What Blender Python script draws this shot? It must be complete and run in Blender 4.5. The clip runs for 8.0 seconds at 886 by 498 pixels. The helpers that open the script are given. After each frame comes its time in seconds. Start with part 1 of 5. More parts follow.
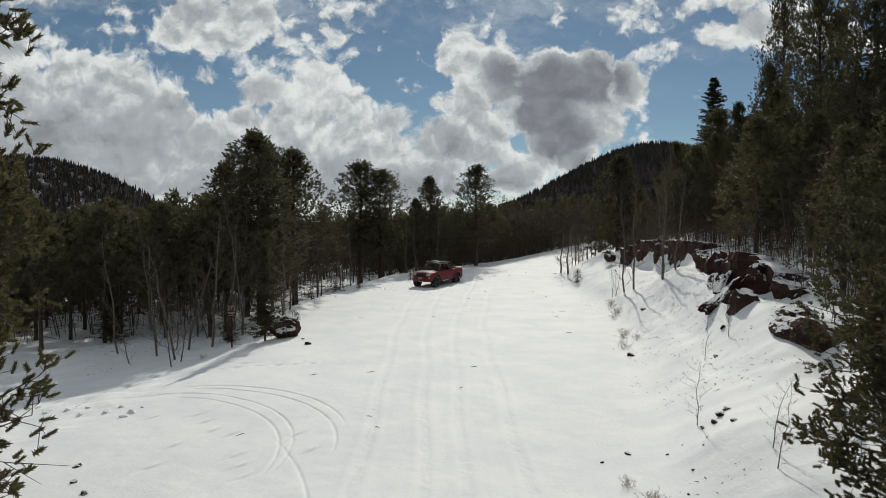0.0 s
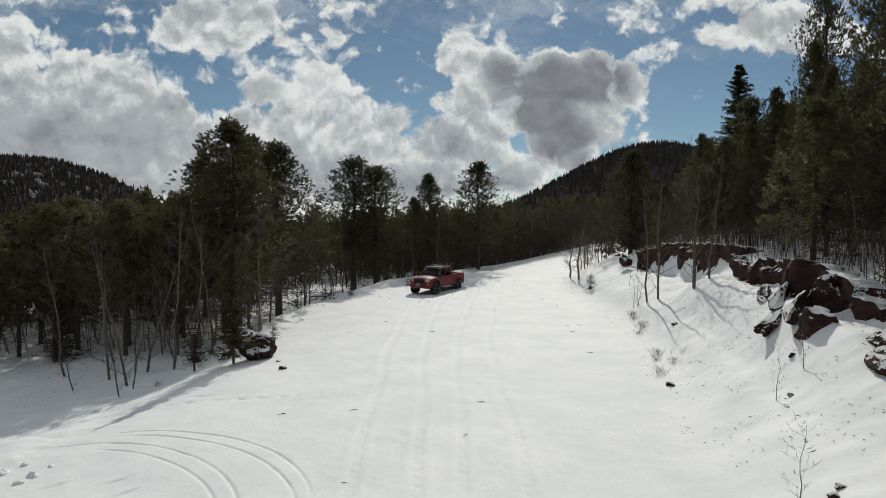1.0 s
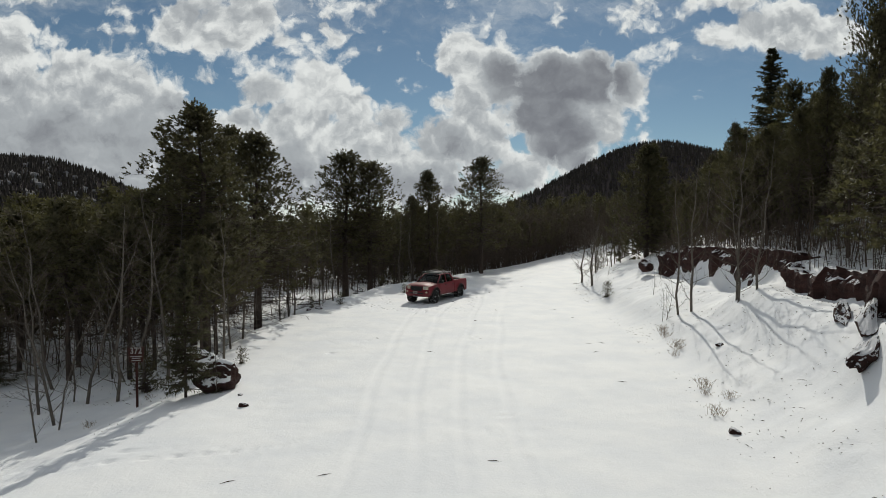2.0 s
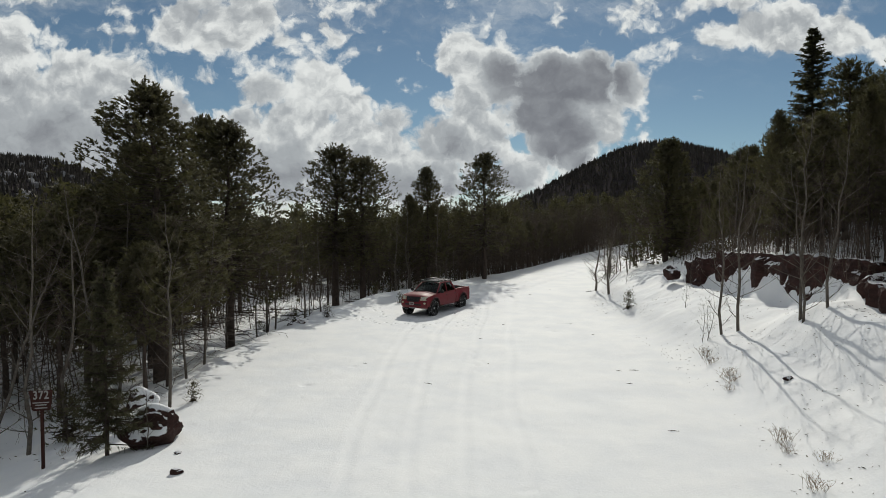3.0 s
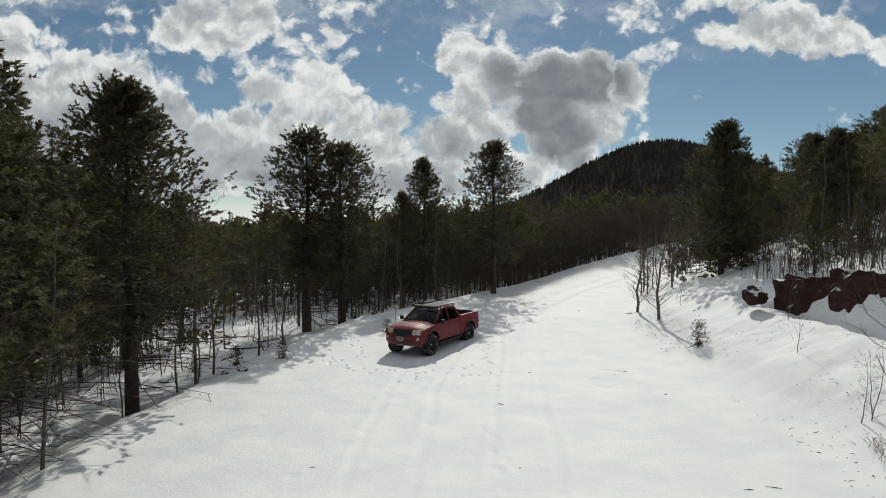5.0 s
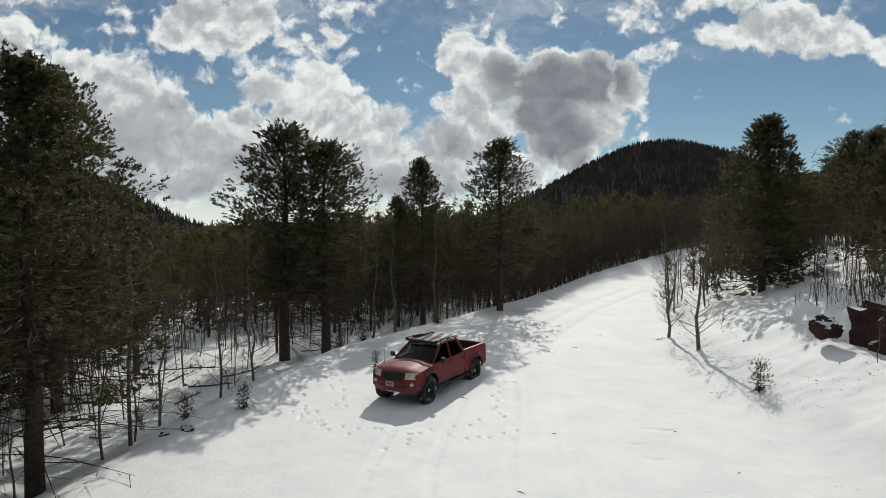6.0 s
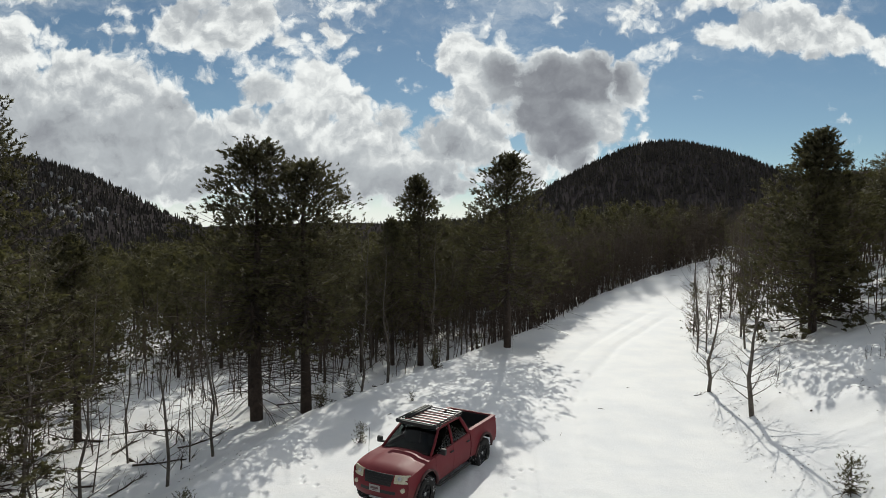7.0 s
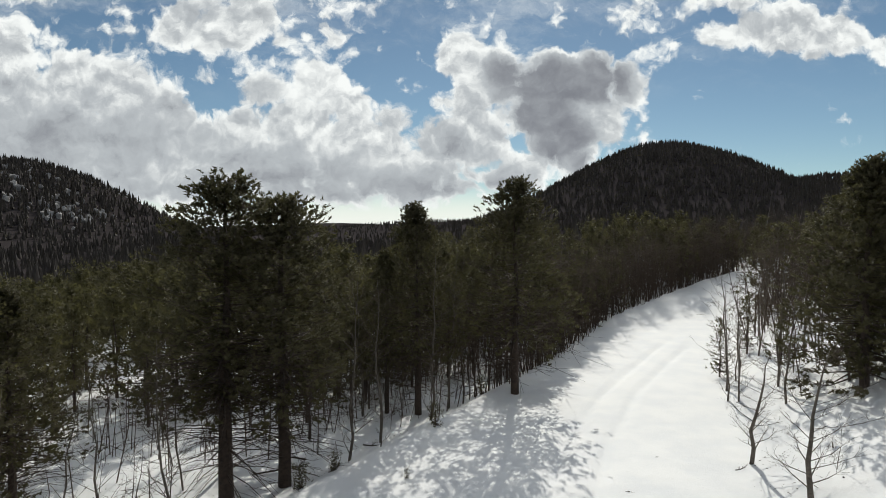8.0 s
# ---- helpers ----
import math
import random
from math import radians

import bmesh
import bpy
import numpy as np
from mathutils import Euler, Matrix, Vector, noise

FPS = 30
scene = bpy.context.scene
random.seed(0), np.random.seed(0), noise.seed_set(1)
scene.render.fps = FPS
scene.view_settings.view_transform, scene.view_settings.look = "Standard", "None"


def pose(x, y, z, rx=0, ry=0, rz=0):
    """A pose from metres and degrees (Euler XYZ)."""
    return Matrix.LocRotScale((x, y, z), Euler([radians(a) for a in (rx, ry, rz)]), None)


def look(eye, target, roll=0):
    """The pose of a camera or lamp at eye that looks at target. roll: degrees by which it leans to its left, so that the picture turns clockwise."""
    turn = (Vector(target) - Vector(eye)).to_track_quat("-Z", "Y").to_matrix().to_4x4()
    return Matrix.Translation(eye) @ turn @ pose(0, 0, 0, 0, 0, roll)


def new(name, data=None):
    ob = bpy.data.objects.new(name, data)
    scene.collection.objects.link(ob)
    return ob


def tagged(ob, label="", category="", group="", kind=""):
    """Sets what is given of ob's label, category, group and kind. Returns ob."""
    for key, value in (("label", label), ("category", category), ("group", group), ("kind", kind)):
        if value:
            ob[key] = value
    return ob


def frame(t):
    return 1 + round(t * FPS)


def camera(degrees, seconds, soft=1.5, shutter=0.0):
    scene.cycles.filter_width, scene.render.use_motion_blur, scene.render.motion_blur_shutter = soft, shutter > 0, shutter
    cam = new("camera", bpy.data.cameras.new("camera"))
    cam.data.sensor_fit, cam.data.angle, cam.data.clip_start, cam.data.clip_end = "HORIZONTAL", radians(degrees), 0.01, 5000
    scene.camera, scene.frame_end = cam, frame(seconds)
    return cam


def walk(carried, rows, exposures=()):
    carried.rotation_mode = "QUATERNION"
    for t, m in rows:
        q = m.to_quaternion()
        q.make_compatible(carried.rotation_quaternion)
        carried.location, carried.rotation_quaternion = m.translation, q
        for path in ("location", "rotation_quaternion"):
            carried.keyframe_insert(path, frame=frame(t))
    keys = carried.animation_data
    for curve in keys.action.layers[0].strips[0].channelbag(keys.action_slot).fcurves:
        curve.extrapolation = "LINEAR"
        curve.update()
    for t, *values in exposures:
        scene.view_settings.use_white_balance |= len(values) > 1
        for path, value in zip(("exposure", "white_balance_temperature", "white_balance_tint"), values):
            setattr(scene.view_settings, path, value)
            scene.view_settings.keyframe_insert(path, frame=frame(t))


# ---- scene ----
cam = camera(69, 8.0, soft=0.55)
TILT = 87.94  # degrees from straight down
PATH = [
    (0, 1.289, -49.598, 4.699),
    (0.5, 1.285, -47.457, 4.758),
    (1, 1.281, -45.239, 4.78),
    (1.5, 1.276, -42.973, 4.803),
    (2, 1.272, -40.677, 4.846),
    (2.5, 1.267, -38.356, 4.907),
    (3, 1.263, -36.007, 4.975),
    (3.5, 1.259, -33.623, 5.033),
    (4, 1.254, -31.2, 5.078),
    (4.5, 1.25, -28.733, 5.122),
    (5, 1.245, -26.231, 5.207),
    (5.5, 1.241, -23.708, 5.396),
    (6, 1.237, -21.2, 5.76),
    (6.5, 1.232, -18.758, 6.357),
    (7, 1.228, -16.459, 7.181),
    (7.5, 1.223, -14.404, 8.107),
    (8, 1.219, -12.729, 8.796),
]
walk(cam, [(t, pose(x, y, z, TILT, 0, 0)) for t, x, y, z in PATH], [(0, -0.04, 6500, 7), (4, 0.02, 6500, 7), (6, 0.13, 6500, 7), (8, 0.31, 6500, 7)])

# ---- sun, sky and clouds ----
AIR_TINT = (0.050, 0.053, 0.049, 1)  # how much of the clear sky comes through
SUN_EL, SUN_AZ = radians(33), radians(9)  # above the horizon; to the right of +y
sun_data = bpy.data.lights.new("sun", "SUN")
sun_data.energy, sun_data.angle, sun_data.color = 2.75, radians(0.53), (1.0, 0.955, 0.865)
sun = new("sun", sun_data)
sun.matrix_world = look((0, 0, 60), (-math.sin(SUN_AZ) * math.cos(SUN_EL), -math.cos(SUN_AZ) * math.cos(SUN_EL), 60 - math.sin(SUN_EL)))


class Nodes:
    """Short hand for building a node tree."""

    def __init__(self, tree):
        self.tree = tree
        tree.nodes.clear()

    def add(self, kind, _out=0, **inputs):
        node = self.tree.nodes.new(kind)
        for key, value in inputs.items():
            sock = None
            if key.startswith("i") and key[1:].isdigit():
                sock = node.inputs[int(key[1:])]
            elif key[0].isupper() and key.replace("_", " ") in node.inputs:
                sock = node.inputs[key.replace("_", " ")]
            if sock is None:
                if key == "operation":
                    node.operation = value
                elif key == "use_clamp":
                    node.use_clamp = value
                elif key == "interpolation_type":
                    node.interpolation_type = value
                elif key == "sky_type":
                    node.sky_type = value
                elif key == "sun_disc":
                    node.sun_disc = value
                elif key == "sun_elevation":
                    node.sun_elevation = value
                elif key == "sun_rotation":
                    node.sun_rotation = value
                elif key == "altitude":
                    node.altitude = value
                elif key == "air_density":
                    node.air_density = value
                elif key == "dust_density":
                    node.dust_density = value
                elif key == "ozone_density":
                    node.ozone_density = value
                elif key == "vector_type":
                    node.vector_type = value
            elif isinstance(value, bpy.types.NodeSocket):
                self.tree.links.new(value, sock)
            else:
                sock.default_value = value
        return node.outputs[_out] if len(node.outputs) else node

    def math(self, op, a, b=0.0, c=0.0, clamp=False):
        return self.add("ShaderNodeMath", operation=op, use_clamp=clamp, i0=a, i1=b, i2=c)

    def step(self, v, lo, hi):
        return self.add("ShaderNodeMapRange", interpolation_type="SMOOTHSTEP", Value=v, From_Min=lo, From_Max=hi)

    def mix(self, fac, a, b, blend="MIX"):
        node = self.tree.nodes.new("ShaderNodeMix")
        node.data_type, node.blend_type = "RGBA", blend
        for i, value in ((0, fac), (6, a), (7, b)):
            if isinstance(value, bpy.types.NodeSocket):
                self.tree.links.new(value, node.inputs[i])
            else:
                node.inputs[i].default_value = value
        return node.outputs[2]

    def noise(self, vec, scale, detail=4.0, rough=0.55, out=0, dist=0.0):
        return self.add("ShaderNodeTexNoise", out, Vector=vec, Scale=scale, Detail=detail, Roughness=rough, Distortion=dist)


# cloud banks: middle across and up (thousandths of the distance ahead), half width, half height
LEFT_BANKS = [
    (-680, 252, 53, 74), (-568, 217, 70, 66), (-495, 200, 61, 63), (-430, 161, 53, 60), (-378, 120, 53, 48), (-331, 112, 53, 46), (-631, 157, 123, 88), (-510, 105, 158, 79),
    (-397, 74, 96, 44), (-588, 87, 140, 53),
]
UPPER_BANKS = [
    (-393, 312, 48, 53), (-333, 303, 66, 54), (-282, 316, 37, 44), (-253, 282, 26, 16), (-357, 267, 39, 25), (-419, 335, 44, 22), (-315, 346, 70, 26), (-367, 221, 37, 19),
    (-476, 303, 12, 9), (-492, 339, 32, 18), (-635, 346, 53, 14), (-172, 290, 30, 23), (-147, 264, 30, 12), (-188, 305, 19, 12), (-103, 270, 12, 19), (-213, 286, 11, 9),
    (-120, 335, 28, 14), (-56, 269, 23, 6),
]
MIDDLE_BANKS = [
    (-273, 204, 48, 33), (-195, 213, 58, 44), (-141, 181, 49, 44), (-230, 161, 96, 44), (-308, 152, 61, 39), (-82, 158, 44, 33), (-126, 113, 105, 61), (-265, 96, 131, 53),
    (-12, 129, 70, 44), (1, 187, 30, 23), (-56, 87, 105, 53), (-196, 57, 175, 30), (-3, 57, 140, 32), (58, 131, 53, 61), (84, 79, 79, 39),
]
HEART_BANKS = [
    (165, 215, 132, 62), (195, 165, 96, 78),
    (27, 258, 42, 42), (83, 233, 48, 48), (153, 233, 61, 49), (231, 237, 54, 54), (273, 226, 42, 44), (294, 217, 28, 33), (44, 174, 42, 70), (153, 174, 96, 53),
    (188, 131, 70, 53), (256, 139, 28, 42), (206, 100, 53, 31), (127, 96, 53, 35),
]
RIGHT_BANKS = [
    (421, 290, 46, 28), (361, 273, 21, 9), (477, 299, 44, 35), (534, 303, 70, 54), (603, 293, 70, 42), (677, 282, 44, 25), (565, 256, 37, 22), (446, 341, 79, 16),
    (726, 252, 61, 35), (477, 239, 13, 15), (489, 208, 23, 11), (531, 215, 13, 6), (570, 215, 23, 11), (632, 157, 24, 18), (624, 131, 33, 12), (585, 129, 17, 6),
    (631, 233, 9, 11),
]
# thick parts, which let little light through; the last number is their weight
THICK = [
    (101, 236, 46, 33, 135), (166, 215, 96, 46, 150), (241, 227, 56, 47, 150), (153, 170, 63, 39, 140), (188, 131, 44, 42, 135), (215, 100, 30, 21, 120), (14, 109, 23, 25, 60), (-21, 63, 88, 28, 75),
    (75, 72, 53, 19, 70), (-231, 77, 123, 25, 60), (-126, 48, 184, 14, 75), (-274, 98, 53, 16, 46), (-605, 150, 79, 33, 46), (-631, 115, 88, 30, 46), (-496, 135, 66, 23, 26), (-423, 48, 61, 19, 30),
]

world = bpy.data.worlds.new("sky")
scene.world = world
world.use_nodes = True
n = Nodes(world.node_tree)
ray_dir = n.add("ShaderNodeTexCoord", 0)
sky = n.add("ShaderNodeTexSky", sky_type="NISHITA", sun_disc=False, sun_elevation=SUN_EL, sun_rotation=SUN_AZ, altitude=2800.0, air_density=1.0, dust_density=0.6, ozone_density=1.5)
sep = n.tree.nodes.new("ShaderNodeSeparateXYZ")
n.tree.links.new(ray_dir, sep.inputs[0])
ahead = n.math("MAXIMUM", n.math("ABSOLUTE", sep.outputs[1]), 0.3)
across, up = n.math("DIVIDE", sep.outputs[0], ahead), n.math("DIVIDE", sep.outputs[2], ahead)
flat = n.add("ShaderNodeCombineXYZ", X=across, Y=up, Z=0.0)


def shifted(vec, by, amount=None):
    if amount is None:
        return n.add("ShaderNodeVectorMath", operation="ADD", i0=vec, i1=by)
    mid = n.add("ShaderNodeVectorMath", operation="SUBTRACT", i0=by, i1=(0.5, 0.5, 0.5))
    return n.add("ShaderNodeVectorMath", operation="MULTIPLY_ADD", i0=mid, i1=(amount, amount, 0.0), i2=vec)


def billows(vec, size, detail=3.0):
    """Rounded heaps, high in the middle of each."""
    node = n.tree.nodes.new("ShaderNodeTexVoronoi")
    node.feature = "SMOOTH_F1"
    n.tree.links.new(vec, node.inputs["Vector"])
    for key, value in (("Scale", size), ("Detail", detail), ("Roughness", 0.55), ("Smoothness", 0.6)):
        node.inputs[key].default_value = value
    return n.math("SUBTRACT", 0.55, node.outputs["Distance"])


bent = shifted(flat, n.noise(flat, 6.0, 3.0, 0.5, out=1), 0.05)
bent = shifted(bent, n.noise(flat, 26.0, 6.0, 0.6, out=1), 0.035)
streaked = n.add("ShaderNodeMapping", Vector=bent, Rotation=(0, 0, radians(33)), Scale=(0.55, 1.25, 1))


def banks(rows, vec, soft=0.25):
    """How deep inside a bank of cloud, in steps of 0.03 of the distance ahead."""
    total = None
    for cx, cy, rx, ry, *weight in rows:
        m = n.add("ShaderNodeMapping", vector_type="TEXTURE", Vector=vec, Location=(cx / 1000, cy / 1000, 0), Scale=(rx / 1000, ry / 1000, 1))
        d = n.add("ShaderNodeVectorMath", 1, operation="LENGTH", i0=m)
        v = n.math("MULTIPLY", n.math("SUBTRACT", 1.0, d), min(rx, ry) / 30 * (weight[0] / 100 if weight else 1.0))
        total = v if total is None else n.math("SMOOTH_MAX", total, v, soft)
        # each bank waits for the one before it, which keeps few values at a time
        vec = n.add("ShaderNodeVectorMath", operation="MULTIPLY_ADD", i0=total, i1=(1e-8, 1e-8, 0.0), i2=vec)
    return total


def heaps(vec):
    """The uneven surface of the cloud, at three sizes."""
    big = n.math("MULTIPLY", billows(vec, 15.0), 1.1)
    fine = n.math("MULTIPLY_ADD", n.noise(vec, 38.0, 9.0, 0.62), 1.5, -0.75)
    return n.math("ADD", big, fine)


SUNWARD = (0.004, 0.016, 0.0)
relief_here, relief_sunward = heaps(bent), heaps(shifted(bent, SUNWARD))
streaks = n.noise(streaked, 9.0, 9.0, 0.60)
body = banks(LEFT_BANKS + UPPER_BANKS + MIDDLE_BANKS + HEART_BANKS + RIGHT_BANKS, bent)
body = n.math("MINIMUM", n.math("MINIMUM", body, n.math("MULTIPLY", body, 2.4)), 1.6)  # thins out fast beyond the banks
# overhead and behind, broken cloud goes on
high = n.math("MULTIPLY", n.step(up, 0.40, 0.6), n.math("MULTIPLY_ADD", n.noise(flat, 2.2, 4.0, 0.55), 4.0, -1.5))
body = n.math("MAXIMUM", body, high)
body = n.math("ADD", body, n.math("MULTIPLY", relief_here, 0.85))
body = n.math("ADD", body, n.math("MULTIPLY_ADD", streaks, 1.4, -0.42))
open_air = n.math("MULTIPLY", n.step(across, 0.31, 0.37), n.step(up, 0.27, 0.235))
body = n.math("MULTIPLY_ADD", open_air, -0.45, body)  # clear air over the right-hand hill
cover = n.step(body, -0.16, 0.34)
veil = n.math("MULTIPLY", n.step(n.noise(streaked, 6.0, 9.0, 0.68), 0.44, 0.74), n.step(up, 0.17, 0.33))
cover = n.math("MAXIMUM", cover, n.math("MULTIPLY", veil, 0.55))
cover = n.math("MULTIPLY", cover, n.step(up, 0.020, 0.031))
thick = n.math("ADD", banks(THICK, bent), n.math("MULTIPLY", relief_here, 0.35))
thick = n.math("ADD", thick, n.math("MULTIPLY_ADD", streaks, 1.6, -0.25))
thick = n.math("MAXIMUM", n.step(thick, -0.25, 1.35), n.math("MULTIPLY", n.step(up, 0.40, 0.62), 0.85))
# thin rims and slopes that face the sun are bright, deep cloud is grey
rim = n.step(body, 0.72, 0.12)
slope = n.math("MULTIPLY", n.math("SUBTRACT", relief_here, relief_sunward), 0.55)
light = n.math("MULTIPLY_ADD", n.math("SUBTRACT", streaks, 0.5), 1.5, 0.66)
light = n.math("ADD", light, slope)
calm = n.math("MULTIPLY_ADD", thick, -0.65, 1.0)  # deep cloud shows little of its surface
light = n.math("ADD", n.math("MULTIPLY", n.math("SUBTRACT", light, 0.60), calm), 0.60)
light = n.math("MULTIPLY_ADD", rim, 0.22, light)
light = n.math("MULTIPLY_ADD", n.math("MULTIPLY", thick, n.math("MULTIPLY_ADD", rim, -0.85, 1.0)), -0.56, light)
cloud = n.mix(n.step(light, -0.15, 0.55), (0.165, 0.172, 0.198, 1), (0.39, 0.41, 0.435, 1))
cloud = n.mix(n.step(light, 0.45, 1.05), cloud, (0.77, 0.78, 0.775, 1))
air = n.mix(1.0, sky, AIR_TINT, "MULTIPLY")
air = n.mix(n.math("MULTIPLY", n.step(up, 0.075, 0.0), 0.85), air, (0.74, 0.75, 0.73, 1))  # pale haze low down
shown = n.mix(cover, air, cloud)
back = n.add("ShaderNodeBackground", Color=shown, Strength=1.0)
n.add("ShaderNodeOutputWorld", Surface=back)


# ---- materials ----
def material(name):
    mat = bpy.data.materials.new(name)
    mat.use_nodes = True
    return mat, Nodes(mat.node_tree)


def simple(name, dark, light, rough=0.8, scale=8.0, metal=0.0, bump=0.0, coat=0.0, spec=0.5, fine=60.0):
    """A surface of two tones in coarse and fine grain."""
    mat, n = material(name)
    place = n.add("ShaderNodeTexCoord", 3)
    a = n.noise(place, scale, 5.0, 0.6)
    b = n.noise(place, fine, 3.0, 0.6)
    tone = n.math("ADD", n.math("MULTIPLY", a, 0.65), n.math("MULTIPLY", b, 0.35))
    colour = n.mix(n.step(tone, 0.3, 0.7), (*dark, 1), (*light, 1))
    args = dict(Base_Color=colour, Roughness=n.math("MULTIPLY_ADD", b, 0.2, rough - 0.1), Metallic=metal, Specular_IOR_Level=spec, Coat_Weight=coat, Coat_Roughness=0.12)
    if bump:
        args["Normal"] = n.add("ShaderNodeBump", Strength=bump, Distance=0.02, Height=tone)
    n.add("ShaderNodeOutputMaterial", Surface=n.add("ShaderNodeBsdfPrincipled", **args))
    return mat


def snow_material():
    mat, n = material("snow")
    geo = n.add("ShaderNodeTexCoord", 3)
    soft = n.noise(geo, 0.6, 5.0, 0.55)
    grain = n.noise(geo, 14.0, 6.0, 0.65)
    colour = n.mix(n.step(soft, 0.3, 0.7), (0.80, 0.81, 0.83, 1), (0.88, 0.88, 0.88, 1))
    # from 75 to 150 m out the white turns almost wholly dark grey-brown
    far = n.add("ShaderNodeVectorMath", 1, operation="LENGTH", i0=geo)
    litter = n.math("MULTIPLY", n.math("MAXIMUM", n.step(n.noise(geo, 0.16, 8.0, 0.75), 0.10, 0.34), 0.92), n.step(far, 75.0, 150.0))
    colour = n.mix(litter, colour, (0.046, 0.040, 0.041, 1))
    away = n.step(far, 75.0, 150.0)
    height = n.math("MULTIPLY_ADD", grain, 0.25, soft)
    normal = n.add("ShaderNodeBump", Strength=n.math("MULTIPLY_ADD", away, -0.35, 0.35), Distance=0.12, Height=height)
    n.add("ShaderNodeOutputMaterial", Surface=n.add("ShaderNodeBsdfPrincipled", Base_Color=colour, Roughness=n.math("MULTIPLY_ADD", away, 0.2, 0.75), Specular_IOR_Level=n.math("MULTIPLY_ADD", away, -0.25, 0.25), Normal=normal))
    return mat


def needle_material(name, dark, light):
    mat, n = material(name)
    isle = n.add("ShaderNodeNewGeometry", 8)
    one = n.add("ShaderNodeObjectInfo", 5)
    tone = n.math("MULTIPLY_ADD", one, 0.4, n.math("MULTIPLY", isle, 0.6))
    colour = n.mix(tone, (*dark, 1), (*light, 1))
    leaf = n.add("ShaderNodeBsdfPrincipled", Base_Color=colour, Roughness=0.7, Specular_IOR_Level=0.15)
    thin = n.add("ShaderNodeBsdfTranslucent", Color=n.mix(0.6, colour, (0.15, 0.15, 0.045, 1)))
    n.add("ShaderNodeOutputMaterial", Surface=n.add("ShaderNodeMixShader", Fac=0.36, i1=leaf, i2=thin))
    return mat


def rock_material():
    mat, n = material("red_rock")
    place = n.add("ShaderNodeTexCoord", 3)
    flatten = n.add("ShaderNodeMapping", Vector=place, Scale=(1, 1, 2.6))
    a, b = n.noise(flatten, 1.7, 7.0, 0.65), n.noise(place, 22.0, 5.0, 0.65)
    colour = n.mix(n.step(a, 0.35, 0.68), (0.028, 0.013, 0.011, 1), (0.078, 0.035, 0.029, 1))
    colour = n.mix(n.math("MULTIPLY", b, 0.5), colour, (0.058, 0.036, 0.031, 1))
    facing = n.tree.nodes.new("ShaderNodeSeparateXYZ")
    n.tree.links.new(n.add("ShaderNodeNewGeometry", 1), facing.inputs[0])
    lie = n.math("ADD", facing.outputs[2], n.math("MULTIPLY_ADD", n.noise(place, 4.5, 9.0, 0.72), 1.9, -0.95))
    snowy = n.step(lie, 0.58, 0.68)
    colour = n.mix(snowy, colour, (0.84, 0.84, 0.86, 1))
    normal = n.add("ShaderNodeBump", Strength=1.0, Distance=0.14, Height=n.math("MULTIPLY_ADD", b, 0.45, a))
    n.add("ShaderNodeOutputMaterial", Surface=n.add("ShaderNodeBsdfPrincipled", Base_Color=colour, Roughness=0.88, Specular_IOR_Level=0.2, Normal=normal))
    return mat


SNOW = snow_material()
ROCK = rock_material()
PINE_NEEDLE = needle_material("pine_needles", (0.060, 0.052, 0.035), (0.125, 0.110, 0.063))
SPRUCE_NEEDLE = needle_material("spruce_needles", (0.045, 0.041, 0.031), (0.095, 0.088, 0.060))
FAR_NEEDLE = needle_material("far_needles", (0.042, 0.036, 0.036), (0.088, 0.075, 0.072))
PINE_BARK = simple("pine_bark", (0.030, 0.021, 0.016), (0.085, 0.059, 0.044), 0.9, 9.0, bump=0.8)
ASPEN_BARK = simple("aspen_bark", (0.050, 0.041, 0.033), (0.195, 0.165, 0.133), 0.85, 6.0, bump=0.4)
TWIG = simple("twig_bark", (0.045, 0.033, 0.025), (0.125, 0.090, 0.066), 0.9, 12.0)
DRY = simple("dry_stalk", (0.14, 0.095, 0.055), (0.34, 0.25, 0.16), 0.9, 12.0)


# ---- mesh helpers ----
def as_mesh(name, verts, faces, mats, smooth=False, slots=None):
    mesh = bpy.data.meshes.new(name)
    mesh.from_pydata([tuple(v) for v in verts], [], faces)
    for m in mats if isinstance(mats, (list, tuple)) else [mats]:
        mesh.materials.append(m)
    if slots is not None:
        mesh.polygons.foreach_set("material_index", slots)
    if smooth:
        mesh.polygons.foreach_set("use_smooth", [True] * len(mesh.polygons))
    mesh.update()
    return mesh


def mesh_part(name, mesh, parent, label=""):
    ob = new(name, mesh)
    ob.parent = parent
    return tagged(ob, label)


def part(name, bm, mat, parent=None, label="", smooth=False):
    mesh = bpy.data.meshes.new(name)
    bm.to_mesh(mesh)
    bm.free()
    mesh.materials.append(mat)
    if smooth:
        mesh.polygons.foreach_set("use_smooth", [True] * len(mesh.polygons))
    ob = new(name, mesh)
    if parent is not None:
        ob.parent = parent
    return tagged(ob, label)


# ---- the lie of the land ----
def lattice(ix, iy, seed):
    h = (ix.astype(np.int64) * 374761393 + iy.astype(np.int64) * 668265263 + seed * 1442695041) & 0x7FFFFFFF
    h = ((h ^ (h >> 13)) * 1274126177) & 0x7FFFFFFF
    return ((h ^ (h >> 16)) & 0xFFFF) / 65535.0


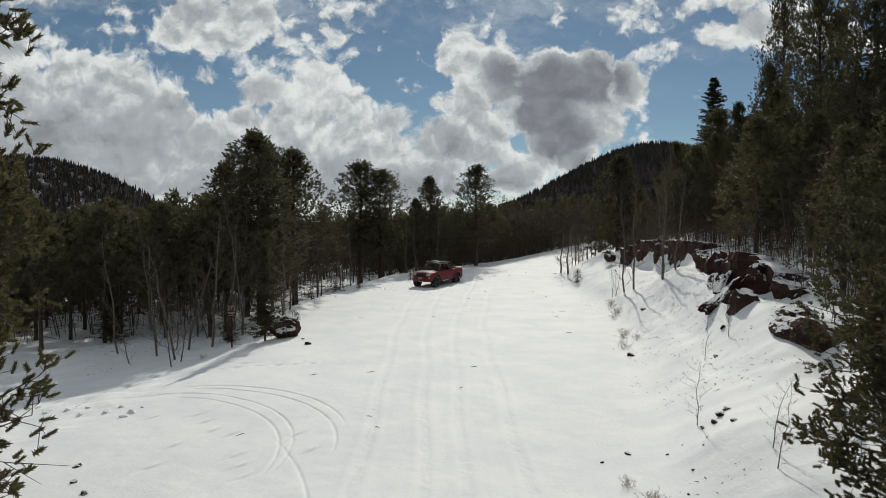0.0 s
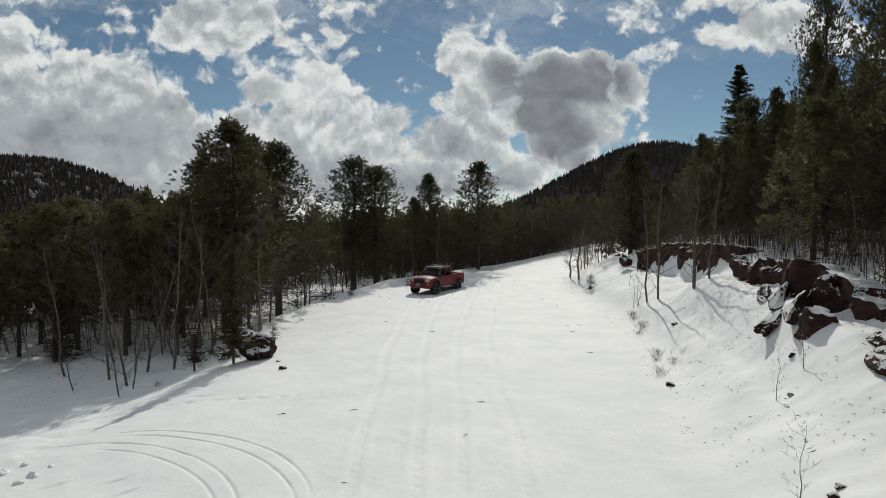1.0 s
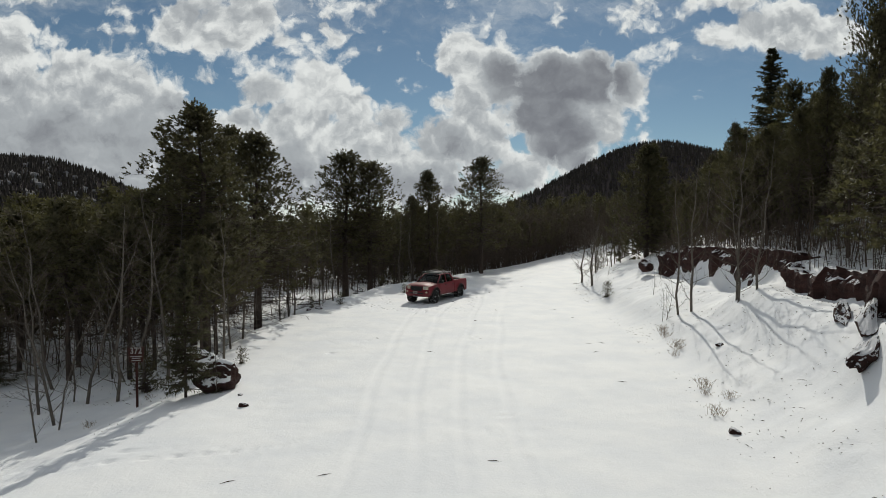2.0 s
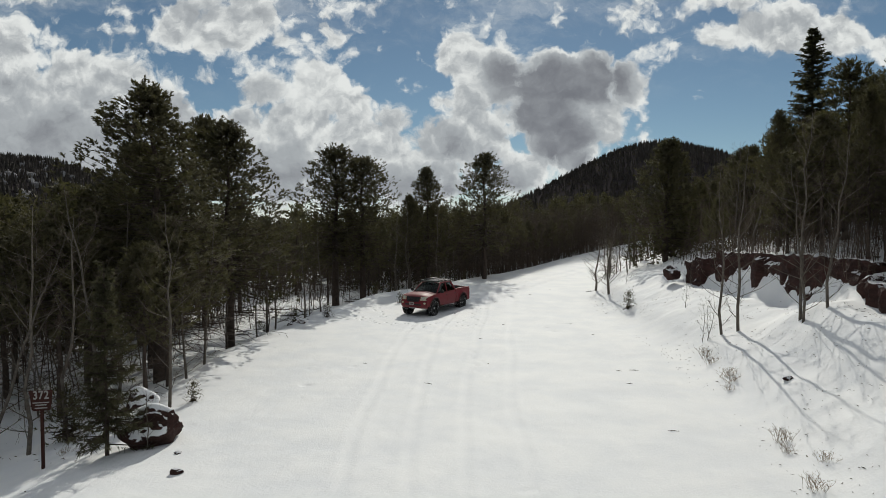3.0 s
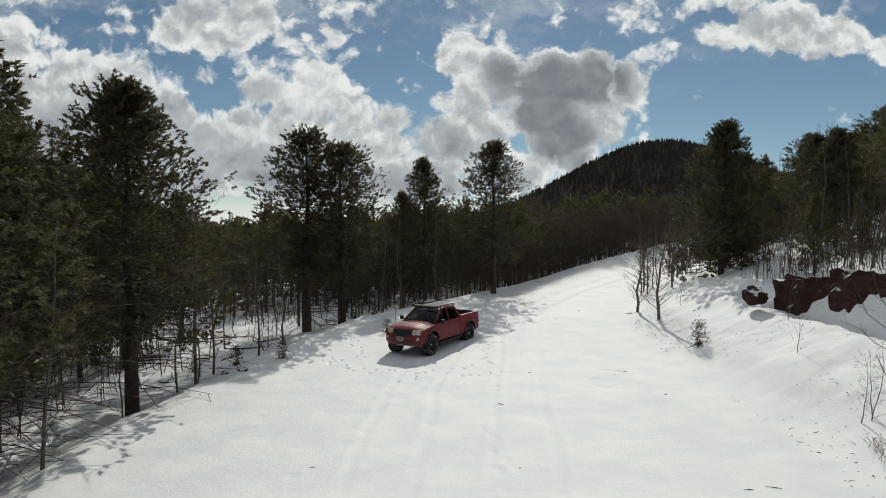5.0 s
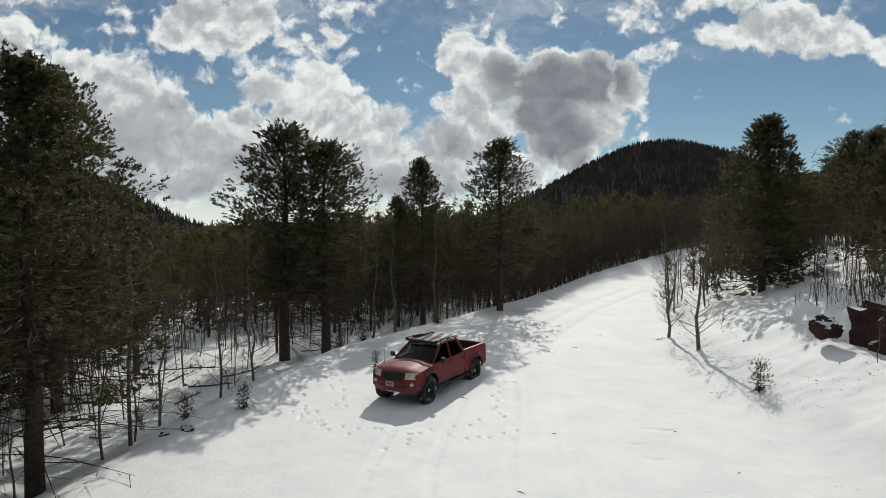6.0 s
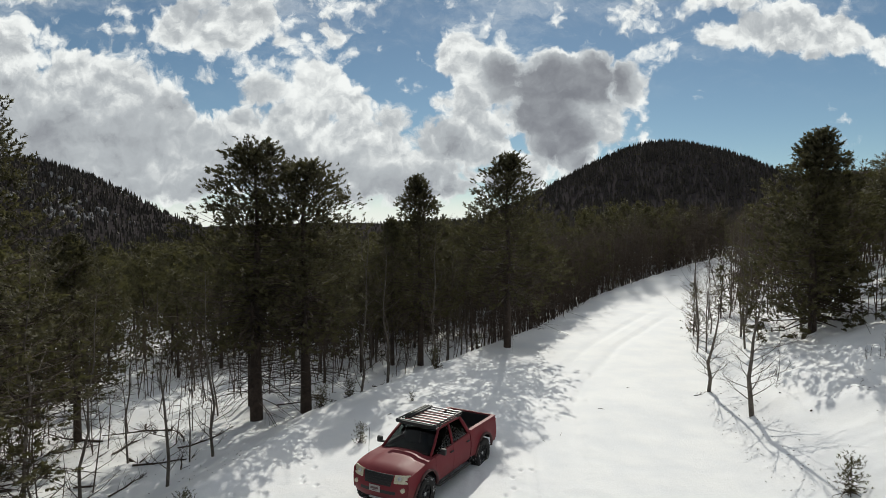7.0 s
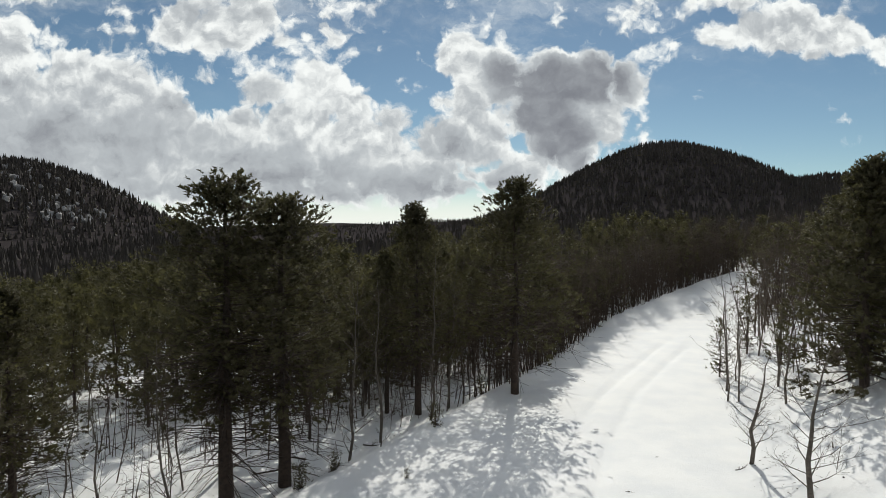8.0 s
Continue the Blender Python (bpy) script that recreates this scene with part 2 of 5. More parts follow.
def rough_noise(x, y, size, seed=0, octaves=3):
    """Value noise from -1 to 1."""
    total, amp, norm = 0.0, 1.0, 0.0
    for o in range(octaves):
        fx, fy = x / size, y / size
        ix, iy = np.floor(fx), np.floor(fy)
        tx, ty = fx - ix, fy - iy
        tx, ty = tx * tx * (3 - 2 * tx), ty * ty * (3 - 2 * ty)
        s = seed + 17 * o
        a, b = lattice(ix, iy, s), lattice(ix + 1, iy, s)
        c, d = lattice(ix, iy + 1, s), lattice(ix + 1, iy + 1, s)
        total = total + amp * ((a + (b - a) * tx) * (1 - ty) + (c + (d - c) * tx) * ty)
        norm, amp, size = norm + amp, amp * 0.5, size * 0.5
    return 2 * total / norm - 1


def ease(v, lo, hi):
    t = np.clip((v - lo) / (hi - lo), 0, 1)
    return t * t * (3 - 2 * t)


EDGE_Y = (-70, -36, -30, -20, -10, 0, 8, 18.5, 27, 43, 51, 62, 90)
LEFT_EDGE = (-9, -8.5, -7.0, -6.6, -7.1, -5.4, -2.7, 3.6, 8.6, 16.4, 23.5, 34, 70)
RIGHT_TOE = (5.0, 5.3, 7.2, 9.2, 10.2, 10.3, 11.2, 14.5, 18.5, 28, 35, 46, 82)
ROAD_Z = (-0.8, -0.55, -0.45, -0.3, -0.15, 0.0, 0.3, 0.4, 0.5, 0.9, 1.9, 3.2, 6.0)
CLIFF_Y = (-70, -40, -30, -26, -18, -8, 0, 3, 8, 90)
CLIFF_H = (0.2, 0.5, 0.9, 1.4, 1.6, 1.7, 1.1, 0.6, 0.2, 0.1)

RUTS = [  # wheel tracks, each a line of (x, y)
    [(-0.5, -60), (-0.5, -38), (-0.96, -18), (-0.6, -6), (0.6, 2)],
    [(0.95, -60), (0.9, -38), (0.46, -18), (0.95, -6), (2.2, 2)],
    [(1.7, -60), (1.7, -38), (1.8, -18), (2.9, -6), (4.4, 7.2), (6.1, 12.3), (9.0, 18.8), (13.2, 26.4), (19.0, 35.5), (30, 52)],
    [(3.1, -60), (3.0, -38), (3.2, -18), (4.4, -6), (6.0, 7.2), (7.8, 12.3), (10.7, 18.8), (15.0, 26.4), (21.0, 35.5), (32, 52)],
]
ARCS = [  # tracks that turn off to the side road: middle, radius, from and to angle
    (-6.3, -34.15, 5.19, 15, 100), (-6.72, -34.73, 5.45, 0, 92), (-7.62, -35.02, 5.34, -10, 100), (-7.97, -35.55, 5.48, -5, 80), (-12.27, -40.3, 11.34, 5, 34),
]
TRAILS = [  # lines of footprints
    [(-3.6, -0.6), (-2.9, -1.9), (-1.7, -2.8), (0.4, -3.2), (1.9, -2.6), (2.9, -1.3), (3.0, 0.3)],
    [(-3.1, 2.6), (-2.4, 0.6), (-2.2, -0.9), (-2.9, -1.9)],
    [(0.3, -3.3), (0.1, -4.6), (-0.1, -5.4)],
    [(3.0, 0.3), (3.3, 1.8), (4.1, 2.4)],
    [(1.2, -3.3), (2.2, -3.9), (3.1, -3.0), (3.3, -1.8)],
    [(-3.9, 0.8), (-3.3, -0.6), (-3.2, -1.6), (-2.4, -2.6), (-1.2, -3.5)],
    [(-7.4, -26.6), (-5.2, -26.2), (-4.0, -25.6), (-2.4, -25.6)],
    [(6.9, -10.6), (7.0, -12.4)],
    [(6.8, -16.2), (7.1, -18.2)],
    [(2.6, -9.5), (2.5, -12.0), (2.8, -14.0)],
    [(2.5, -24.6), (2.9, -23.6), (3.4, -23.0), (2.6, -22.9)],
]


def footprints(x, y):
    """Pits left by boots, with a little thrown-up snow beside them."""
    rng = random.Random(77)
    z = np.zeros_like(x)
    for line in TRAILS:
        for (ax, ay), (bx, by) in zip(line, line[1:]):
            k = max(1, int(math.hypot(bx - ax, by - ay) / 0.42))
            for i in range(k):
                f = (i + rng.random() * 0.5) / k
                px, py = ax + (bx - ax) * f + rng.gauss(0, 0.16), ay + (by - ay) * f + rng.gauss(0, 0.12)
                near = (np.abs(x - px) < 0.7) & (np.abs(y - py) < 0.7)
                dx, dy = x[near] - px, y[near] - py
                z[near] += -0.05 * np.exp(-(dx / 0.055) ** 2 - (dy / 0.10) ** 2) + 0.010 * np.exp(-((dx - 0.16) / 0.09) ** 2 - ((dy + 0.1) / 0.1) ** 2)
    return z


DENTS = [(-5.45, -32.1), (-4.55, -33.4), (-4.0, -33.7), (-3.4, -35.1), (-2.85, -36.3), (-2.35, -33.7), (-1.8, -34.8), (-6.55, -32.3), (-5.1, -34.5), (-5.05, -35.8), (-3.1, -35.7), (-5.0, -32.7)]
BREAKS = [[(-10.5, -27.4), (-7.4, -26.7), (-5.0, -26.2), (-2.6, -25.7)], [(-9.5, -26.4), (-7.0, -25.9), (-4.8, -25.6)],
          [(6.7, -2.85), (8.0, -3.25)], [(6.3, -5.1), (7.0, -5.6)], [(6.0, -4.1), (6.6, -4.2)], [(5.25, -15.4), (5.8, -15.95)], [(5.45, -16.9), (5.95, -17.45)], [(-2.45, -12.45), (-1.9, -12.55)], [(4.4, 3.9), (5.8, 3.45)], [(-3.4, -15.1), (-2.9, -15.2)]]


def one_sided(off, deep):
    """A groove that sinks gently and ends in a small sharp wall."""
    return deep * np.where(off < 0, np.clip(1 + off / 0.08, 0, 1) ** 2, np.clip(1 - off / 0.025, 0, 1))


def ruts(x, y):
    z = np.zeros_like(x)
    for k, line in enumerate(RUTS):
        px, py = zip(*line)
        off = np.abs(x - np.interp(y, py, px) - 0.05 * np.sin(y * 0.7 + k))
        deep = 0.011 + 0.075 * ease(y, 0, 10)
        tread = 1 + 0.9 * rough_noise(x * 1.3, y, 0.15, 60 + k, 2) * ease(-y, -4, 2)
        z -= deep * tread * np.exp(-((off / (0.13 + 0.10 * ease(y, 0, 10))) ** 4)) * (y < py[-1])
        z += 0.005 * np.exp(-(((off - 0.25) / 0.1) ** 2)) * (y < py[-1])
    for cx, cy, r, a, b in ARCS:
        dx, dy = x - cx, y - cy
        ang = np.degrees(np.arctan2(dy, dx))
        inside = ease(ang, a - 3, a + 6) * (1 - ease(ang, b - 8, b + 2))
        off = np.hypot(dx, dy) - r
        z -= inside * one_sided(off, 0.05) * (0.75 + 0.5 * rough_noise(x, y, 0.5, 44, 2))
    # where a vehicle broke the crust of the side road
    for line in BREAKS:
        px, py = zip(*line)
        off = y - np.interp(x, px, py) - 0.05 * rough_noise(x, y, 0.8, 45, 2)
        fade = 0.2 * (px[-1] - px[0])
        z -= one_sided(off, 0.10) * ease(x, px[0], px[0] + fade) * (1 - ease(x, px[-1] - fade, px[-1]))
    for dx, dy in DENTS:
        along, across = (y - dy) + 0.6 * (x - dx), (x - dx) - 0.6 * (y - dy)
        z -= 0.045 * np.exp(-((along / 0.30) ** 2) - ((across / 0.04) ** 2)) - 0.012 * np.exp(-((along / 0.3) ** 2) - (((across + 0.16) / 0.08) ** 2))
    return z


# hills by their crest: x, y, height, breadth across, breadth along, steepness of the flanks
HILLS = [(290, 860, 128, 190, 300, 1.7), (560, 930, 93, 235, 300, 1.7), (-430, 612, 84, 129, 230, 2.4), (-620, 560, 60, 180, 300, 2.0), (60, 1500, 31, 420, 250, 1.7), (-300, 1700, 27, 500, 250, 1.7), (900, 900, 105, 400, 350, 1.7)]


def ground(x, y, fine=True):
    x, y = np.asarray(x, float), np.asarray(y, float)
    le, rt, road = np.interp(y, EDGE_Y, LEFT_EDGE), np.interp(y, EDGE_Y, RIGHT_TOE), np.interp(y, EDGE_Y, ROAD_Z)
    z = road.copy()
    # downhill on the left, with a low lip of pushed-up snow
    dl = np.maximum(le - x, 0)
    soft = ease(-y, 10, 20)
    z = z - (0.45 + 0.55 * ease(y, -32, -22)) * 0.95 * ease(np.maximum(le - x + 1.5 * soft, 0), 0, 3.4 + 3.0 * soft) - 0.05 * np.maximum(dl - 4, 0) - 5.0 * ease(dl, 25, 110)
    z += 0.16 * (1 - 0.8 * soft) * np.exp(-(((x - le + 0.4) / 0.8) ** 2)) * (0.5 + 0.5 * rough_noise(x, y, 2.5, 5))
    # bank, cliff and shelf on the right
    dr = np.maximum(x - rt, 0)
    ch = np.interp(y, CLIFF_Y, CLIFF_H)
    z = z + 0.40 * np.minimum(dr, 4.2) * ease(dr, -0.3, 2.2) + ch * ease(dr, 4.9, 5.7) + 0.28 * np.clip(dr - 5.0, 0, 40) + 0.08 * np.maximum(dr - 40, 0)
    z = z + 0.95 * ease(dr, 2.3, 4.4) * ease(y, -34, -28) * (1 - ease(y, -15, -11)) * (1 - ease(dr, 4.9, 5.7))  # snow heaped against the rock
    near = 1 - ease(np.hypot(x, y), 60, 200)
    z += near * (0.22 * ease(dr, 0.5, 4) + 0.2 * ease(dl, 0.5, 4)) * rough_noise(x, y, 3.0, 1)
    z += near * (0.010 + 0.05 * ease(dr, 0, 3) + 0.07 * ease(dl, 0, 2)) * rough_noise(x, y, 0.9, 2, 3)
    if fine:
        z += ruts(x, y) + footprints(x, y)
        z += (0.006 + 0.016 * ease(dr + dl, 0, 2)) * rough_noise(x, y, 0.35, 3, 2) * near
    # the distance: a valley and wooded hills
    far = ease(y, 75, 330)
    side = ease(np.abs(x), 120, 420)
    z = z * (1 - far) * (1 - side) + (-12) * np.maximum(far, side)
    top = np.zeros_like(z)
    for hx, hy, h, wx, wy, steep in HILLS:
        bump = h * np.exp(-np.abs((x - hx) / wx) ** steep - np.abs((y - hy) / wy) ** 2)
        top = np.maximum(top, bump)
    rugged = 1 + 0.10 * rough_noise(x, y, 160, 8, 4)
    z = z + top * rugged
    behind = ease(-y, 90, 500)
    return z + 30 * behind


def height(x, y):
    return float(ground(np.array([x]), np.array([y]), False)[0])


def graded(lo, hi, step, out_lo, out_hi, grow=1.12):
    mid = list(np.arange(lo, hi + step / 2, step))
    s, v = step, mid[-1]
    while v < out_hi:
        s = min(s * grow, 60)
        v += s
        mid.append(v)
    s, v = step, mid[0]
    while v > out_lo:
        s = min(s * grow, 60)
        v -= s
        mid.insert(0, v)
    return np.array(mid)


def sheet(name, xs, ys, mat, zones, parts=3):
    """One sheet of ground; inside each of the zones (x and y limits) every cell is split finer."""
    gx, gy = np.meshgrid(xs, ys)
    gz = ground(gx, gy)
    nx, ny = len(xs), len(ys)
    idx = np.arange(nx * ny).reshape(ny, nx)
    keep = np.ones((ny - 1, nx - 1), bool)
    points, finer, base = [np.stack([gx, gy, gz], -1).reshape(-1, 3)], [], nx * ny
    for x0, x1, y0, y1 in zones:
        i0, i1 = np.searchsorted(xs, x0), np.searchsorted(xs, x1)
        j0, j1 = np.searchsorted(ys, y0), np.searchsorted(ys, y1)
        keep[j0:j1, i0:i1] = False
        # the finer part, whose rim lies on the edges of the coarser cells
        fx = np.interp(np.arange((i1 - i0) * parts + 1) / parts, np.arange(i1 - i0 + 1), xs[i0:i1 + 1])
        fy = np.interp(np.arange((j1 - j0) * parts + 1) / parts, np.arange(j1 - j0 + 1), ys[j0:j1 + 1])
        px, py = np.meshgrid(fx, fy)
        pz = ground(px, py)
        pz[0], pz[-1] = np.interp(fx, xs[i0:i1 + 1], gz[j0, i0:i1 + 1]), np.interp(fx, xs[i0:i1 + 1], gz[j1, i0:i1 + 1])
        pz[:, 0], pz[:, -1] = np.interp(fy, ys[j0:j1 + 1], gz[j0:j1 + 1, i0]), np.interp(fy, ys[j0:j1 + 1], gz[j0:j1 + 1, i1])
        fid = base + np.arange(px.size).reshape(px.shape)
        base += px.size
        points.append(np.stack([px, py, pz], -1).reshape(-1, 3))
        finer.append(np.stack([fid[:-1, :-1], fid[:-1, 1:], fid[1:, 1:], fid[1:, :-1]], -1).reshape(-1, 4))
    quads = np.concatenate([np.stack([idx[:-1, :-1], idx[:-1, 1:], idx[1:, 1:], idx[1:, :-1]], -1)[keep]] + finer)
    co = np.concatenate(points)
    used, quads = np.unique(quads, return_inverse=True)
    quads, co = quads.reshape(-1, 4), co[used]
    mesh = bpy.data.meshes.new(name)
    mesh.vertices.add(len(co))
    mesh.vertices.foreach_set("co", co.astype(np.float32).ravel())
    mesh.loops.add(quads.size)
    mesh.loops.foreach_set("vertex_index", quads.astype(np.int32).ravel())
    mesh.polygons.add(len(quads))
    mesh.polygons.foreach_set("loop_start", np.arange(0, quads.size, 4, dtype=np.int32))
    mesh.polygons.foreach_set("use_smooth", np.ones(len(quads), bool))
    mesh.materials.append(mat)
    mesh.update(calc_edges=True)
    mesh.validate()
    return new(name, mesh)


def spread_out(lines, out_lo, out_hi, grow):
    """Grid lines, closest where the tracks lie, that widen towards the horizon."""
    mid = np.concatenate([np.arange(a, b, s) for a, b, s in lines])
    head = graded(mid[0], mid[0], lines[0][2], out_lo, mid[0], grow)[:-1]
    tail = graded(mid[-1], mid[-1], lines[-1][2], mid[-1], out_hi, grow)[1:]
    return np.concatenate([head, mid, tail])


X_LINES = spread_out([(-9.5, 4.6, 0.10), (4.6, 17.0, 0.2)], -2600, 2600, 1.11)
Y_LINES = spread_out([(-41.0, -28.0, 0.10), (-28.0, -6.0, 0.13), (-6.0, 3.0, 0.10), (3.0, 12.0, 0.2), (12.0, 30.0, 0.35)], -700, 3300, 1.07)
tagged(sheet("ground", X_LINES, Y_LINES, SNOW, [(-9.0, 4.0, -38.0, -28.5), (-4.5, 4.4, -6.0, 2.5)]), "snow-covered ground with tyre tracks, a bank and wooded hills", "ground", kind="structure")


# ---- trees ----
def tube(verts, faces, points, radii, sides=5):
    """A tapered limb along a line of points."""
    base = len(verts)
    pts = [Vector(p) for p in points]
    for i, p in enumerate(pts):
        way = (pts[min(i + 1, len(pts) - 1)] - pts[max(i - 1, 0)]).normalized()
        a = way.orthogonal().normalized()
        b = way.cross(a)
        for s in range(sides):
            t = 2 * math.pi * s / sides
            verts.append(p + (a * math.cos(t) + b * math.sin(t)) * radii[i])
    for i in range(len(pts) - 1):
        for s in range(sides):
            u = (s + 1) % sides
            faces.append((base + i * sides + s, base + i * sides + u, base + (i + 1) * sides + u, base + (i + 1) * sides + s))
    faces.append(tuple(base + (len(pts) - 1) * sides + s for s in range(sides)))


def tuft(verts, faces, at, way, rng, count, size, width):
    """A brush of needles round a twig's end."""
    for _ in range(count):
        v = Vector((rng.gauss(0, 1), rng.gauss(0, 1), rng.gauss(0, 1)))
        v = (v - way * v.dot(way)).normalized()
        d = (way * rng.uniform(0.35, 1.0) + v).normalized()
        side = d.cross(way).normalized() * width
        b = len(verts)
        root = at + way * size * rng.uniform(-0.5, 0.75)
        tip = root + d * size * rng.uniform(0.5, 0.95)
        verts.extend((root - side, root + side, tip))
        faces.append((b, b + 1, b + 2))


def brush(verts, faces, at, way, rng, count, size, width):
    """A bottle-brush shoot: short needles standing off all along a twig."""
    way = (way + Vector((rng.gauss(0, 0.5), rng.gauss(0, 0.5), rng.gauss(0.1, 0.4)))).normalized()
    side_a = way.orthogonal().normalized()
    side_b = way.cross(side_a)
    for i in range(count):
        f = (i + rng.random()) / count
        a = i * 2.4 + rng.uniform(-0.3, 0.3)
        out = side_a * math.cos(a) + side_b * math.sin(a)
        d = (out + way * (0.45 + 0.9 * f)).normalized()
        across = d.cross(way).normalized() * width
        root = at + way * size * (f - 0.4) * 1.05
        tip = root + d * size * rng.uniform(0.38, 0.52)
        b = len(verts)
        verts.extend((root - across, root + across, tip))
        faces.append((b, b + 1, b + 2))


def pine_meshes(seed, tall, spread, clear, limbs, tufts, needles, size=0.25, width=0.026, lean=0.2, trunk_r=0.13, twiggy=True, dead=24, crown=(0.85, 1.0, 0.76, 0.42, 0.08), shoot=tuft):
    """Trunk with limbs, and a crown of needle tufts, of one pine."""
    rng = random.Random(seed)
    tv, tf, cv, cf = [], [], [], []
    bend = [Vector((0, 0, -0.4))]
    k = 7
    for i in range(1, k + 1):
        bend.append(Vector((lean * rng.uniform(-1, 1) * i / k, lean * rng.uniform(-1, 1) * i / k, tall * i / k)))

    def trunk_at(h):
        f = max(0.0, min(0.999, h / tall)) * k
        i = int(f)
        p = bend[i].lerp(bend[i + 1], f - i)
        return Vector((p.x, p.y, h))

    tube(tv, tf, bend, [trunk_r * (1.12 - 1.02 * i / k) for i in range(k + 1)], 7)
    # lower dead limbs
    for _ in range(dead):
        h = (0.06 + (clear + 0.12) * rng.random() ** 0.7) * tall
        a = rng.uniform(0, 2 * math.pi)
        p0 = trunk_at(h)
        ln = spread * rng.uniform(0.3, 0.85)
        d = Vector((math.cos(a), math.sin(a), rng.uniform(-0.35, 0.2)))
        p2 = p0 + d * ln + Vector((rng.uniform(-0.2, 0.2), rng.uniform(-0.2, 0.2), rng.uniform(-0.3, 0.1)))
        p1 = p0.lerp(p2, 0.5) + Vector((0, 0, 0.06 * ln))
        if twiggy:
            tube(tv, tf, [p0, p1, p2], [0.020, 0.013, 0.005], 3)
        else:
            tube(tv, tf, [p0, p2], [0.016, 0.004], 3)
        for _ in range(3):
            q = p0.lerp(p2, rng.uniform(0.25, 1))
            tube(tv, tf, [q, q + (d * rng.uniform(0, 0.5) + Vector((rng.gauss(0, 0.35), rng.gauss(0, 0.35), rng.uniform(-0.35, 0.15)))) * ln * 0.6], [0.008, 0.003], 3)
    lobes = [(rng.uniform(0, 6.28), rng.uniform(0.55, 1.0)) for _ in range(5)]
    for i in range(limbs):
        f = clear + (1 - clear) * ((i + rng.random()) / limbs) ** 0.9
        h = f * tall * 0.985
        a = i * 2.4 + rng.uniform(-0.6, 0.6)
        g = (f - clear) / (1 - clear)
        shape = float(np.interp(g, (0, 0.2, 0.5, 0.8, 1), crown))
        lobe = max(c * math.cos((a - o) / 2) ** 4 for o, c in lobes)
        ln = max(0.28, spread * shape * (0.55 + 0.5 * lobe) * rng.uniform(0.7, 1.15))
        up = -0.25 + 0.7 * g + rng.uniform(-0.15, 0.25)
        d = Vector((math.cos(a), math.sin(a), up)).normalized()
        p0 = trunk_at(h)
        p1 = p0 + d * ln * 0.5 + Vector((0, 0, -0.06 * ln))
        p2 = p0 + d * ln + Vector((0, 0, 0.10 * ln))
        tube(tv, tf, [p0, p1, p2], [0.030 * (1.2 - g), 0.018 * (1.2 - g), 0.006], 3)
        for j in range(tufts):
            if j % 4 == 0:  # each side twig ends in a clump of brushes
                s = 1 - rng.random() ** 1.5 * 0.8
                q = p0.lerp(p1, s * 2) if s < 0.5 else p1.lerp(p2, s * 2 - 1)
                off = Vector((rng.gauss(0, 1), rng.gauss(0, 1), rng.gauss(0.15, 0.65))) * (0.16 * ln + 0.08)
                middle = q + off * (0.4 + 0.6 * (1 - abs(2 * s - 1)))
                if twiggy:
                    tube(tv, tf, [q, middle], [0.008, 0.003], 3)
            at = middle + Vector((rng.gauss(0, 1), rng.gauss(0, 1), rng.gauss(0, 1))) * (0.10 if shoot is brush else max(0.62 * size, 0.11))
            if shoot is brush:
                tube(tv, tf, [middle, at], [0.006, 0.004], 3)
            shoot(cv, cf, at, (d * 0.5 + off.normalized() * 0.5 + Vector((0, 0, 0.35))).normalized(), rng, needles, size, width)
    for _ in range(6):
        shoot(cv, cf, trunk_at(tall * rng.uniform(0.95, 1.0)), Vector((0, 0, 1)), rng, needles, size, width)
    return as_mesh("trunk", tv, tf, PINE_BARK, True), as_mesh("crown", cv, cf, PINE_NEEDLE)


def spruce_meshes(seed, tall, spread, clear, whorls, per, needles, width=0.022, trunk_r=0.14, length=1.0):
    """Trunk and drooping tiers of one spruce or fir."""
    rng = random.Random(seed)
    tv, tf, cv, cf = [], [], [], []
    tube(tv, tf, [(0, 0, -0.4), (0, 0, tall * 0.5), (0, 0, tall)], [trunk_r * 1.1, trunk_r * 0.6, 0.012], 6)
    for w in range(whorls):
        g = (w + rng.random() * 1.6) / (whorls + 1)
        h = tall * (clear + (1 - clear) * g)
        ln0 = spread * (1 - g) ** 0.85 + 0.10
        for b in range(per):
            a = 2 * math.pi * (b + rng.random() * 0.8) / per + w
            ln = ln0 * rng.uniform(0.35, 1.25)
            d = Vector((math.cos(a), math.sin(a), 0))
            p0 = Vector((0, 0, h + rng.uniform(-0.25, 0.25)))
            p1 = p0 + d * ln * 0.55 + Vector((0, 0, -0.10 * ln + 0.25 * g * ln))
            p2 = p0 + d * ln + Vector((0, 0, -0.06 * ln + 0.35 * g * ln))
            tube(tv, tf, [p0, p2], [0.018, 0.004], 3)
            flat_side = Vector((-d.y, d.x, 0))
            for j in range(needles):
                s = rng.random() ** 0.7
                q = p0.lerp(p1, s * 2) if s < 0.5 else p1.lerp(p2, s * 2 - 1)
                out = (d * rng.uniform(0.2, 1.0) + flat_side * rng.choice((-1, 1)) * rng.uniform(0.3, 1.0) + Vector((0, 0, rng.uniform(-0.95, 0.35)))).normalized()
                size = length * rng.uniform(0.18, 0.36) * (0.75 + 0.35 * (1 - g))
                side = out.cross(Vector((rng.gauss(0, 0.5), rng.gauss(0, 0.5), 1))).normalized() * width * rng.uniform(0.8, 1.5)
                k = len(cv)
                cv.extend((q - side, q + side, q + out * size))
                cf.append((k, k + 1, k + 2))
    return as_mesh("trunk", tv, tf, PINE_BARK, True), as_mesh("crown", cv, cf, SPRUCE_NEEDLE)


